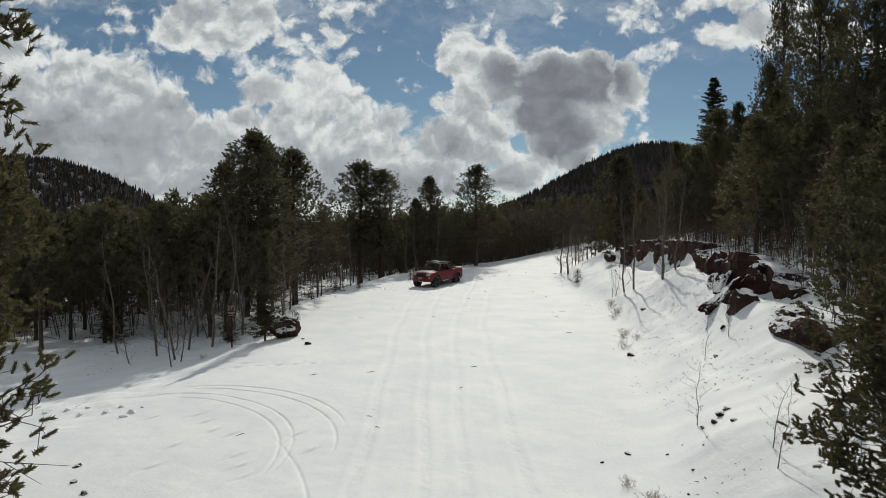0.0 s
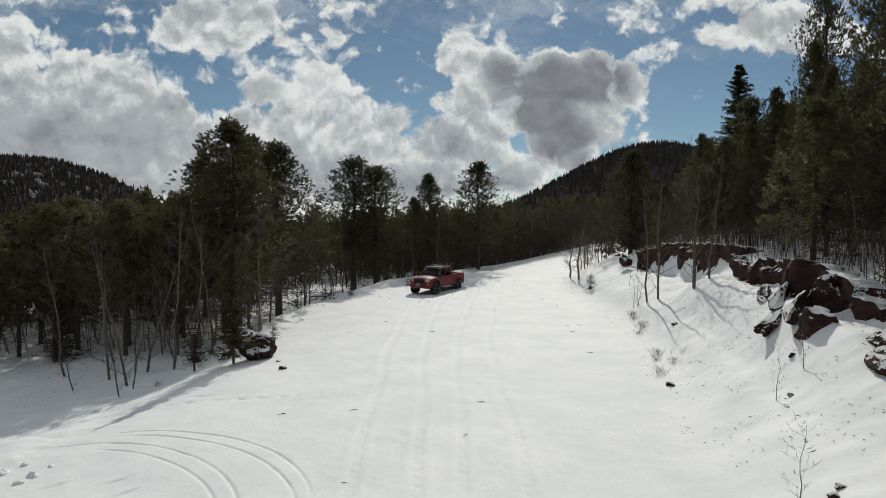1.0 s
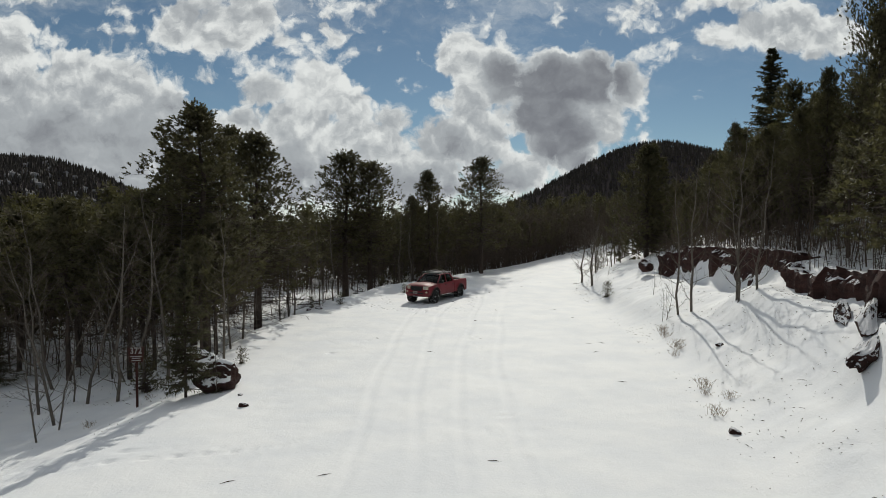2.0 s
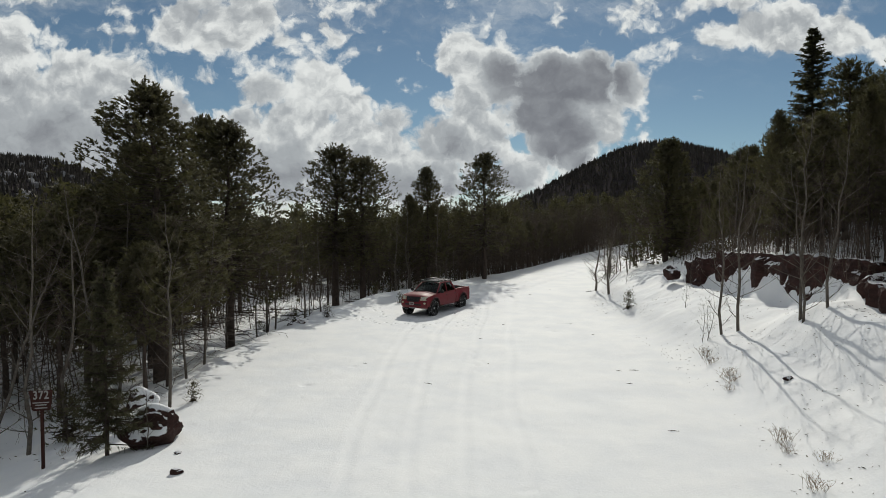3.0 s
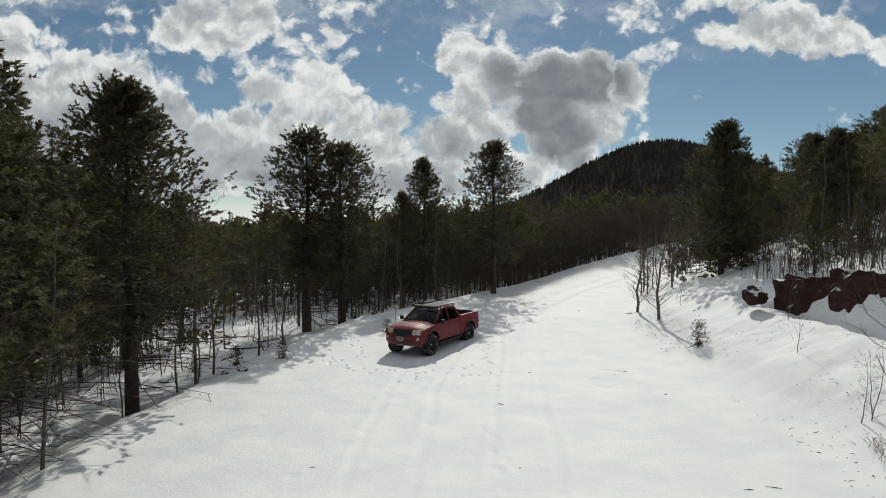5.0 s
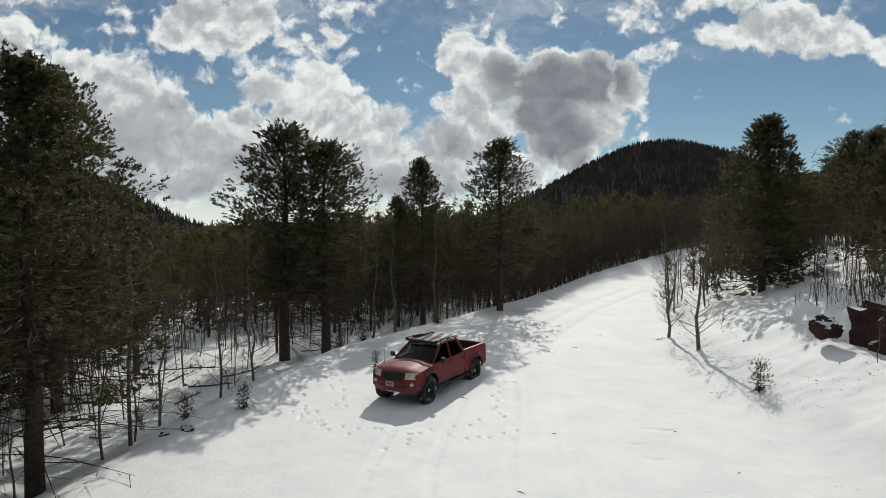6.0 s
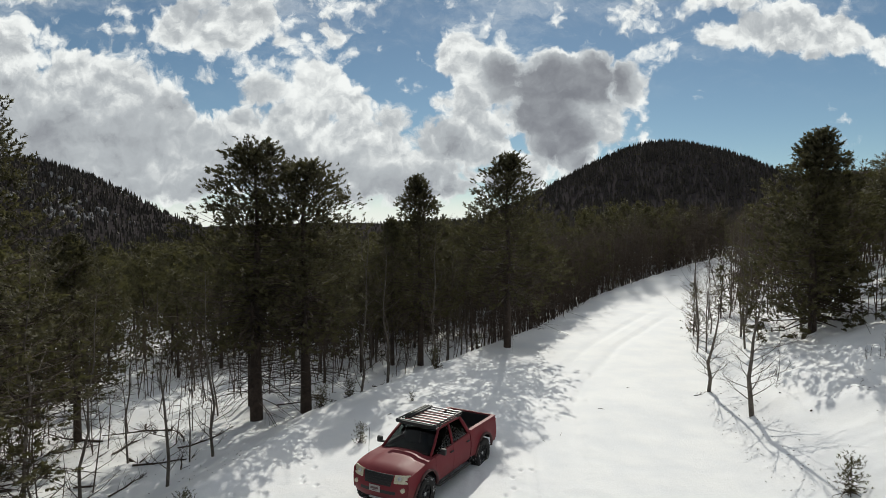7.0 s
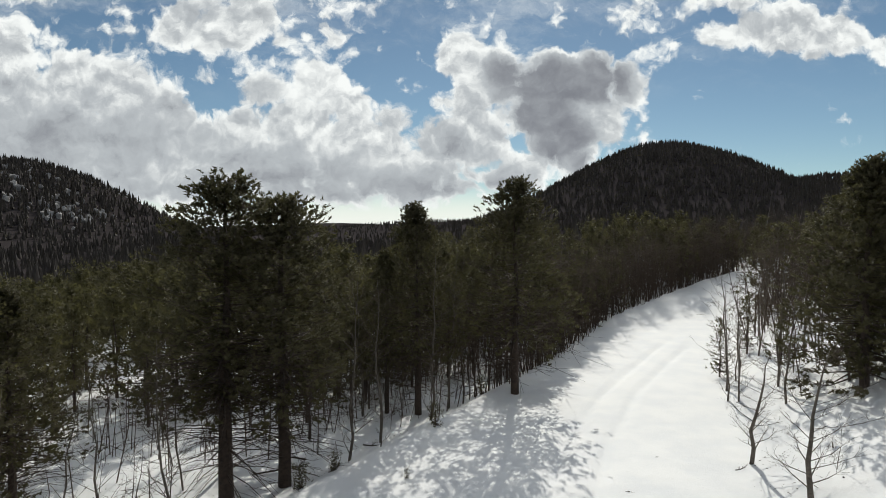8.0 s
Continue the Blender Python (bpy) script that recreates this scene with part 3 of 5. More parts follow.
def aspen_meshes(seed, tall, trunk_r=0.06, boughs=26, lean=0.5, twigs=7, start=0.14):
    """Bare trunk and a crown of fine twigs."""
    rng = random.Random(seed)
    tv, tf, cv, cf = [], [], [], []
    k = 7
    lx, ly = rng.uniform(-lean, lean), rng.uniform(-lean, lean)
    line = [Vector((0, 0, -0.4))]
    for i in range(1, k + 1):
        f = i / k
        line.append(Vector((lx * f * f + rng.uniform(-0.11, 0.11), ly * f * f + rng.uniform(-0.11, 0.11), tall * f)))
    tube(tv, tf, line, [trunk_r * (1.1 - 1.0 * i / k) for i in range(k + 1)], 6)
    for i in range(boughs):
        f = start + (0.97 - start) * (i + rng.random()) / boughs
        j = int(f * k)
        p0 = line[j].lerp(line[j + 1], f * k - j)
        a = i * 2.4 + rng.uniform(-0.8, 0.8)
        ln = tall * (0.05 + 0.20 * math.sin(math.pi * min(1, 0.15 + f * 0.8))) * rng.uniform(0.6, 1.2)
        d = Vector((math.cos(a), math.sin(a), rng.uniform(0.35, 1.1))).normalized()
        p1 = p0 + d * ln * 0.5
        p2 = p1 + (d + Vector((rng.uniform(-0.3, 0.3), rng.uniform(-0.3, 0.3), 0.35))).normalized() * ln * 0.5
        r = trunk_r * 0.34 * (1.15 - f)
        tube(tv, tf, [p0, p1, p2], [r, r * 0.6, 0.003], 3)
        for _ in range(twigs):
            q = p0.lerp(p1, rng.uniform(0.5, 1)) if rng.random() < 0.4 else p1.lerp(p2, rng.random())
            e = (d + Vector((rng.gauss(0, 0.6), rng.gauss(0, 0.6), rng.gauss(0.2, 0.4)))).normalized()
            m = q + e * ln * rng.uniform(0.12, 0.3)
            tube(cv, cf, [q, m], [0.0055, 0.0025], 3)
            for _ in range(2):
                e2 = (e + Vector((rng.gauss(0, 0.6), rng.gauss(0, 0.6), rng.gauss(0.1, 0.4)))).normalized()
                tube(cv, cf, [q.lerp(m, rng.uniform(0.3, 1)), m + e2 * ln * 0.14], [0.004, 0.002], 3)
    return as_mesh("trunk", tv, tf, ASPEN_BARK, True), as_mesh("crown", cv, cf, TWIG)


def tree(name, meshes, m, label, category, group=""):
    top = new(name)
    top.matrix_world = m
    mesh_part("trunk", meshes[0], top)
    tagged(mesh_part("crown", meshes[1], top), kind="stuff")
    return tagged(top, label, category, group)


def planted(x, y, rz=0.0, size=1.0, tilt_x=0.0, tilt_y=0.0, sink=0.05, wide=1.0):
    """A pose with its foot in the snow."""
    return pose(x, y, height(x, y) - sink, tilt_x, tilt_y, rz) @ Matrix.Diagonal((size * wide, size * wide, size, 1))


TALL_PINES = [pine_meshes(11 + s, 10.5, 3.2 + 0.3 * (s % 2), 0.26, 165, 21, 16, size=0.13, width=0.026, trunk_r=0.17, dead=90) for s in range(3)]
OPEN_PINES = [pine_meshes(17 + s, 10.5, 3.1, 0.32, 165, 20, 16, size=0.13, width=0.026, trunk_r=0.20, dead=150, crown=(0.85, 1.0, 0.92, 0.62, 0.18)) for s in range(2)]
DENSE_PINE = pine_meshes(21, 8.0, 3.0, 0.05, 150, 22, 19, size=0.15, width=0.025, trunk_r=0.14)
NEAR_PINE = pine_meshes(22, 8.0, 2.2, 0.05, 200, 38, 28, size=0.15, width=0.018, trunk_r=0.14, dead=6, crown=(0.8, 1.0, 0.95, 0.85, 0.3), shoot=brush)
BUSHY_PINE = pine_meshes(23, 4.2, 2.35, 0.04, 140, 40, 30, size=0.15, width=0.018, trunk_r=0.09, dead=6, crown=(0.9, 1.0, 0.85, 0.55, 0.15), shoot=brush)
SMALL_PINES = [pine_meshes(31 + s, 7.0, 2.2, (0.50, 0.44, 0.18, 0.14)[s], 62, 11, 12, size=0.24, width=0.030, trunk_r=0.10, twiggy=False, dead=36) for s in range(4)]
DEEP_PINES = [pine_meshes(41 + s, 7.0, 2.4, (0.06, 0.10, 0.22)[s], 38, 7, 7, size=0.38, width=0.062, trunk_r=0.10, twiggy=False, dead=8) for s in range(3)]
SPRUCES = [spruce_meshes(51, 13.0, 3.0, 0.06, 84, 7, 42, width=0.044), spruce_meshes(52, 8.0, 1.7, 0.08, 30, 7, 22, width=0.045)]
ASPENS = [aspen_meshes(71 + s, 7.0, 0.058, 30, 0.7, 4, 0.07) for s in range(4)]
STOUT_ASPEN = aspen_meshes(91, 7.0, 0.088, 28, 0.7, 9, 0.10)
THIN_ASPENS = [aspen_meshes(81 + s, 5.0, 0.032, 18, 0.9, 4, 0.07) for s in range(3)]

PINE_LABEL = "dark green pine with tufted crown and bare lower trunk in snow"
SMALL_LABEL = "young dark green pine with ragged crown standing in the forest"
ASPEN_LABEL = "bare leafless aspen with pale grey trunk and fine twigs"

taken = []


def pine_at(x, y, top_z, kind=0, rz=0.0, wide=1.0, meshes=None, base=10.5, label=PINE_LABEL, group="roadside pines"):
    z = height(x, y)
    s = (top_z - z) / base
    taken.append((x, y, 1.5))
    return tree("pine_tree", (meshes or TALL_PINES)[kind], planted(x, y, rz, s, wide=wide), label, "pine tree", group)


# pines that stand out against the sky
pine_at(-9.4, -11.9, 10.1, 0, 20, 1.3)
pine_at(-8.9, -5.4, 9.8, 1, 80, 1.25)
pine_at(-11.2, -8.6, 8.4, 2, 200, 1.1)
pine_at(-6.3, 9.3, 10.4, 0, 130, 1.2, OPEN_PINES)
pine_at(-4.5, 10.3, 9.8, 1, 300, 1.15, OPEN_PINES)
pine_at(0.0, 18.6, 9.8, 0, 45, 1.0)
pine_at(-1.6, 19.4, 7.6, 2, 15, 0.85)
pine_at(4.8, 19.2, 11.1, 1, 160, 1.15)
pine_at(-12.8, 2.0, 11.3, 1, 250, 1.0)
pine_at(-14.5, -2.5, 9.3, 2, 10, 1.0)
pine_at(-12.5, 7.5, 6.8, 0, 100, 1.1)
for x, y, top_z, rz, wide in ((18.3, 13.2, 11.4, 70, 1.12), (23.0, 9.5, 10.5, 170, 1.0), (24.5, 4.5, 12.0, 210, 1.0), (19.5, 15.5, 8.0, 120, 1.0), (22.0, 18.5, 8.5, 300, 1.0), (25.0, 24.0, 9.0, 30, 1.1), (29.0, 30.0, 9.5, 80, 1.1), (23.5, 12.0, 10.5, 260, 1.0), (22.5, -1.0, 10.5, 330, 1.0), (19.6, -4.5, 9.0, 150, 1.0)):
    pine_at(x, y, top_z, 0, rz, wide, [DENSE_PINE], 8.0, "tall dark pine with dense crown on the snowy bank", "bank pines")
# at the bend where the side road leaves
for x, y, size, kind, rz in ((-12.4, -11.4, 1.05, 0, 20), (-14.6, -12.8, 1.0, 1, 90), (-17.2, -12.8, 1.0, 1, 150), (-19.4, -14.0, 0.98, 0, 220), (-21.8, -13.2, 1.05, 0, 300), (-24.4, -15.5, 1.0, 1, 80),
                             (-13.4, -9.4, 1.05, 1, 140), (-16.0, -10.2, 1.05, 0, 250), (-18.5, -10.6, 1.0, 1, 330), (-10.9, -13.7, 0.85, 1, 200), (-20.6, -10.4, 1.05, 0, 100), (-8.1, -14.2, 0.8, 0, 20), (-7.9, -16.3, 0.7, 1, 60), (-13.5, -15.4, 1.0, 1, 30), (-16.5, -15.9, 1.0, 0, 170), (-11.2, -15.2, 0.95, 0, 290), (-19.2, -16.9, 1.0, 1, 50), (-22.2, -17.4, 1.0, 0, 110)):
    taken.append((x, y, 1.2))
    tree("pine_tree", SMALL_PINES[kind], planted(x, y, rz, size), SMALL_LABEL, "pine tree", "forest pines")
# tall pines above the cliff
for x, y, top_z, kind, rz in ((17.1, -12.0, 10.0, 1, 10), (18.7, -11.2, 12.0, 2, 100), (20.6, -12.6, 12.5, 0, 260), (17.4, -5.0, 10.5, 2, 310), (16.6, -19.5, 11.0, 0, 190), (19.2, -14.0, 13.5, 0, 40), (17.0, -22.5, 15.5, 1, 160), (22.2, -9.8, 20.0, 2, 220), (16.0, -27.5, 13.5, 0, 300), (23.0, -14.0, 16.5, 1, 120), (24.3, -0.5, 13.0, 2, 75)):
    pine_at(x, y, top_z, kind, rz, 0.45 if top_z > 18 else 0.62, label="tall dark pine with bare lower limbs above the cliff", group="bank pines")
# beside the start of the way
pine_at(-7.8, -39.9, 9.8, 0, 75, 1.0, [NEAR_PINE], 8.0, "dense dark pine beside the snowy side road")
pine_at(8.6, -40.6, 4.3, 0, 200, 1.0, [BUSHY_PINE], 4.2, "bushy young pine with long brushy boughs on the bank", "bank pines")
pine_at(10.7, -36.2, 7.0, 0, 60, 1.0, [DENSE_PINE], 8.0, "tall dark pine with dense crown on the snowy bank", "bank pines")
pine_at(14.0, -34.0, 8.5, 0, 20, 1.0, [DENSE_PINE], 8.0, "tall dark pine with dense crown on the snowy bank", "bank pines")
pine_at(16.2, -30.0, 11.0, 0, 120, 1.0, [DENSE_PINE], 8.0, "tall dark pine with dense crown on the snowy bank", "bank pines")

for x, y, top_z, wide, rz in ((22.6, 1.5, 16.4, 1.05, 0), (19.5, -18.5, 9.5, 1.0, 90), (19.0, -25.0, 17.0, 1.0, 10)):
    s = (top_z - height(x, y)) / 13.0
    taken.append((x, y, 1.5))
    tree("spruce_tree", SPRUCES[0], planted(x, y, rz, s, wide=wide), "tall dark spruce with drooping tiers on the snowy slope", "spruce tree", "spruces above the bank")


# ---- the forest fill ----
rng = random.Random(5)


def free(x, y, gap):
    for a, b, r in taken:
        if (a - x) ** 2 + (b - y) ** 2 < (gap + r * 0.4) ** 2:
            return False
    return True


def left_edge(y):
    return float(np.interp(y, EDGE_Y, LEFT_EDGE))


def right_toe(y):
    return float(np.interp(y, EDGE_Y, RIGHT_TOE))


deep_spots = []
for _ in range(14):
    y = rng.uniform(-29, 5)
    x = right_toe(y) + rng.uniform(7.2, 14)
    if free(x, y, 0.8):
        taken.append((x, y, 1.0))
        tree("pine_tree", SMALL_PINES[rng.randrange(2)], planted(x, y, rng.uniform(0, 360), rng.uniform(0.7, 1.05)), "young dark pine on the snowy slope above the bank", "pine tree", "bank pines")
for _ in range(16):
    y = rng.uniform(-30, 3)
    x = right_toe(y) + rng.uniform(6.2, 11)
    if free(x, y, 0.7):
        taken.append((x, y, 0.8))
        tree("pine_tree", SMALL_PINES[2 + rng.randrange(2)], planted(x, y, rng.uniform(0, 360), rng.uniform(0.35, 0.75)), "young dark pine on the snowy slope above the bank", "pine tree", "bank pines")
count = 0
for _ in range(5000):
    y = rng.uniform(-26, 75)
    deep = rng.random() ** 1.15 * 29
    x = left_edge(y) - (2.2 if y < 22 else 0.9) - deep
    if x < -48 or (y < -13.5 and x > -30) or not free(x, y, 1.05):
        continue
    if -3.5 < y < 9 and x > 0.2 - 0.75 * (y + 12.7):
        continue
    if count > 215:
        break
    if (deep < 13 and y < 40 and rng.random() < 0.5) or (x > -17 and -6 < y < 24 and rng.random() < 0.66):
        continue
    count += 1
    taken.append((x, y, 1.2))
    s = rng.uniform(0.72, 1.08) * (1.0 if deep > 6 else 0.85)
    pine = SMALL_PINES[rng.randrange(2) + (2 if deep > 6 and rng.random() < 0.7 else 0)] if rng.random() < 0.88 or deep < 8 else SPRUCES[1]
    if x > -18 and -6 < y < 20:
        pine = SMALL_PINES[rng.randrange(2)]
    if pine is SPRUCES[1]:
        tree("spruce_tree", pine, planted(x, y, rng.uniform(0, 360), s * 0.85), "dark narrow spruce among the forest pines", "spruce tree", "forest spruces")
    else:
        if deep > 14 or y > 42:
            deep_spots.append((rng.randrange(3), planted(x, y, rng.uniform(0, 360), s * 1.05)))
            continue
        tree("pine_tree", pine, planted(x, y, rng.uniform(0, 360), s * 1.05), SMALL_LABEL, "pine tree", "forest pines")

count = 0
for _ in range(3000):
    y = rng.uniform(-26, 70)
    x = right_toe(y) + rng.uniform(6.0, 30)
    if not free(x, y, 1.3) or (-6 < y < 16 and x < right_toe(y) + 11):
        continue
    if count > 125:
        break
    count += 1
    taken.append((x, y, 1.2))
    if y > 30 or x > right_toe(y) + 20:
        deep_spots.append((rng.randrange(3), planted(x, y, rng.uniform(0, 360), rng.uniform(0.75, 1.15), wide=1.15)))
        continue
    tree("pine_tree", SMALL_PINES[rng.randrange(4)], planted(x, y, rng.uniform(0, 360), rng.uniform(0.75, 1.15), wide=1.15), "young dark pine on the snowy slope above the bank", "pine tree", "bank pines")


for _ in range(34):
    y = rng.uniform(36, 80)
    x = right_toe(y) + rng.uniform(0.8, 9)
    if free(x, y, 0.8):
        taken.append((x, y, 0.8))
        deep_spots.append((rng.randrange(3), planted(x, y, rng.uniform(0, 360), rng.uniform(0.7, 1.0))))


for _ in range(70):
    y = rng.uniform(10, 44)
    x = left_edge(y) - rng.uniform(6, 30)
    if free(x, y, 0.9) and (y > 20 or x < -17):
        taken.append((x, y, 1.0))
        deep_spots.append((rng.randrange(3), planted(x, y, rng.uniform(0, 360), rng.uniform(0.8, 1.1))))
for _ in range(130):
    y = rng.uniform(18, 66)
    x = rng.uniform(-56, -20)
    if free(x, y, 0.9):
        taken.append((x, y, 1.0))
        deep_spots.append((rng.randrange(3), planted(x, y, rng.uniform(0, 360), rng.uniform(0.85, 1.15))))
for _ in range(75):
    y = rng.uniform(-14, 24)
    x = left_edge(y) - rng.uniform(11, 30)
    if free(x, y, 0.9) and x < 0.0 - 0.75 * (y + 12.7):
        taken.append((x, y, 1.0))
        deep_spots.append((rng.randrange(3), planted(x, y, rng.uniform(0, 360), rng.uniform(0.85, 1.2))))


def joined_trees(name, kits, spots):
    """Many far trees as one mesh of trunks and crowns."""
    verts, faces, slots, base = [], [], [], 0
    ready = []
    for kit in kits:
        for slot, mesh in enumerate(kit):
            co = np.empty(len(mesh.vertices) * 3)
            mesh.vertices.foreach_get("co", co)
            ready.append((slot, co.reshape(-1, 3), [tuple(p.vertices) for p in mesh.polygons]))
    for kind, m in spots:
        a = np.array(m)
        for slot, co, polys in ready[2 * kind:2 * kind + 2]:
            verts.extend((co @ a[:3, :3].T + a[:3, 3]).tolist())
            faces.extend(tuple(i + base for i in p) for p in polys)
            slots.extend([slot] * len(polys))
            base += len(co)
    return as_mesh(name, verts, faces, [PINE_BARK, PINE_NEEDLE], slots=slots)


tagged(new("deep_forest", joined_trees("deep_forest", DEEP_PINES, deep_spots)), "dark pines standing close together deep in the forest", "forest", kind="stuff")

# bare aspens along the edge of the wood and behind
for _ in range(120):
    y = rng.uniform(-18, 66)
    x = left_edge(y) - 0.6 - rng.random() ** 1.4 * 14
    if not free(x, y, 0.5) or y < -13 or (y < 12 and rng.random() < 0.72):
        continue
    taken.append((x, y, 0.4))
    kit = ASPENS[rng.randrange(4)] if rng.random() < 0.6 else THIN_ASPENS[rng.randrange(3)]
    tree("aspen_tree", kit, planted(x, y, rng.uniform(0, 360), rng.uniform(0.75, 1.2), rng.uniform(-4, 4), rng.uniform(-4, 4)), ASPEN_LABEL, "aspen tree", "bare aspens")

for _ in range(50):
    y = rng.uniform(14, 62)
    x = right_toe(y) + rng.uniform(0.4, 9)
    if not free(x, y, 0.5):
        continue
    taken.append((x, y, 0.4))
    tree("aspen_tree", ASPENS[rng.randrange(4)], planted(x, y, rng.uniform(0, 360), rng.uniform(0.6, 1.0)), ASPEN_LABEL, "aspen tree", "bare aspens")


for _ in range(36):
    y = rng.uniform(-31, 9)
    x = right_toe(y) + rng.uniform(6.6, 14)
    if not free(x, y, 0.5):
        continue
    taken.append((x, y, 0.4))
    tree("aspen_tree", ASPENS[rng.randrange(4)], planted(x, y, rng.uniform(0, 360), rng.uniform(0.7, 1.1), rng.uniform(-9, 9), rng.uniform(-9, 9)), ASPEN_LABEL, "aspen tree", "bare aspens")

# ---- undergrowth ----
def thicket(seed, spots):
    """Thin bare stems and dead twigs between the trees."""
    rng = random.Random(seed)
    v, f = [], []
    for x, y, tall in spots:
        foot = Vector((x, y, height(x, y) - 0.1))
        lean = Vector((rng.gauss(0, 0.10), rng.gauss(0, 0.10), 1))
        tip = foot + lean * tall
        mid = foot.lerp(tip, 0.5) + Vector((rng.gauss(0, 0.04), rng.gauss(0, 0.04), 0)) * tall
        r = 0.006 + 0.0055 * tall
        tube(v, f, [foot, mid, tip], [r, r * 0.7, 0.004], 3)
        for _ in range(8 if tall < 4.2 else 20):
            s = rng.uniform(0.12, 0.98)
            q = foot.lerp(mid, s * 2) if s < 0.5 else mid.lerp(tip, s * 2 - 1)
            a, ln = rng.uniform(0, 6.28), tall * rng.uniform(0.10, 0.28)
            e = q + Vector((math.cos(a), math.sin(a), rng.uniform(-0.1, 0.9))) * ln
            b = len(v)
            side = Vector((-math.sin(a), math.cos(a), 0)) * (r * 0.5)
            v.extend((q - side, q + side, q + Vector((0, 0, r)), e))
            f.extend(((b, b + 1, b + 3), (b + 1, b + 2, b + 3), (b + 2, b, b + 3)))
    return as_mesh("undergrowth", v, f, TWIG)


stems = []
for _ in range(1500):
    y = rng.uniform(-15, 66)
    x = left_edge(y) - (4.5 if y < 16 else 0.7) - rng.random() ** 1.1 * 20
    if y > 13 or x < 1.2 - 0.75 * (y + 12.7) or rng.random() < 0.25:
        stems.append((x, y, rng.uniform(1.2, 4.6)))
for _ in range(420):
    y = rng.uniform(20, 66)
    stems.append((left_edge(y) - rng.uniform(0.2, 2.2), y, rng.uniform(2.5, 6.0)))
for _ in range(1150):
    y = rng.uniform(-34, 60) if rng.random() < 0.6 else rng.uniform(-34, 6)
    stems.append((right_toe(y) + (rng.uniform(6.2, 22) if y < 14 else rng.uniform(3.0, 18)), y, rng.uniform(1.0, 4.8)))
for _ in range(2000):
    y = rng.uniform(-33, 7)
    stems.append((right_toe(y) + rng.uniform(5.4, 13), y, rng.uniform(0.4, 1.9)))
for _ in range(900):  # grey-brown bare wood along the far road
    y = rng.uniform(26, 80)
    x = left_edge(y) - 0.5 - rng.random() ** 1.3 * 15 if rng.random() < 0.62 else right_toe(y) + rng.uniform(1.0, 14)
    stems.append((x, y, rng.uniform(4.2, 7.4)))
tagged(new("undergrowth", thicket(61, stems)), "thin bare brown saplings and dead twigs among the trees", "undergrowth", kind="stuff")


# ---- far woods ----
def far_woods():
    rng = np.random.default_rng(3)
    verts, faces = [], []
    spots = []
    for hx, hy, h, wx, wy, steep in HILLS[:5]:
        k = 5600 if h > 50 else 2800
        xs, ys = rng.normal(hx, wx * 0.8, k), rng.normal(hy - wy * 0.4, wy * 0.55, k)
        spots.append(np.stack([xs, ys], 1))
    spots.append(np.stack([rng.uniform(-260, 420, 6500), 80 + 540 * rng.random(6500) ** 1.4], 1))
    spots = np.concatenate(spots)
    spots = spots[(spots[:, 1] > 78) & (spots[:, 1] < 1500)]
    zs = ground(spots[:, 0], spots[:, 1], False)
    for (x, y), z in zip(spots, zs):
        tall, wide = rng.uniform(4, 9.5), rng.uniform(1.2, 2.3)
        a0 = rng.uniform(0, 6.28)
        for lo, hi, w in ((0.06, 0.62, 1.0), (0.38, 1.0, 0.62)):
            b = len(verts)
            for k in range(5):
                a = a0 + 2 * math.pi * k / 5
                r = wide * w * rng.uniform(0.55, 1.2)
                verts.append((x + r * math.cos(a), y + r * math.sin(a), z + tall * (lo + rng.uniform(-0.04, 0.06))))
            verts.append((x, y, z + tall * hi))
            faces.extend((b + k, b + (k + 1) % 5, b + 5) for k in range(5))
    return as_mesh("far_woods", verts, faces, FAR_NEEDLE)


def far_trunks():
    """Bare grey trunks that stand among the far conifers."""
    rng = np.random.default_rng(4)
    spots = []
    for hx, hy, h, wx, wy, steep in HILLS[:3]:
        spots.append(np.stack([rng.normal(hx, wx * 0.7, 1700), rng.normal(hy - wy * 0.55, wy * 0.4, 1700)], 1))
    spots = np.concatenate(spots)
    spots = spots[spots[:, 1] > 160]
    zs = ground(spots[:, 0], spots[:, 1], False)
    verts, faces = [], []
    for (x, y), z in zip(spots, zs):
        tall, r, b = rng.uniform(5, 10), rng.uniform(0.12, 0.28), len(verts)
        for k in range(3):
            a = 2.1 * k
            verts.append((x + r * math.cos(a), y + r * math.sin(a), z))
        verts.append((x, y, z + tall))
        faces.extend(((b, b + 1, b + 3), (b + 1, b + 2, b + 3), (b + 2, b, b + 3)))
    return as_mesh("far_trunks", verts, faces, ASPEN_BARK)


tagged(new("far_woods", far_woods()), "dark conifer woods covering the distant hills and valley", "woods", kind="stuff")
tagged(new("far_trunks", far_trunks()), "bare grey trunks scattered over the distant wooded hills", "trunks", kind="stuff")


# ---- pickup truck ----
def glass_material():
    mat, n = material("tinted_glass")
    n.add("ShaderNodeOutputMaterial", Surface=n.add("ShaderNodeBsdfPrincipled", Base_Color=(0.20, 0.23, 0.22, 1), Roughness=0.02, Transmission_Weight=1.0, IOR=1.3))
    return mat


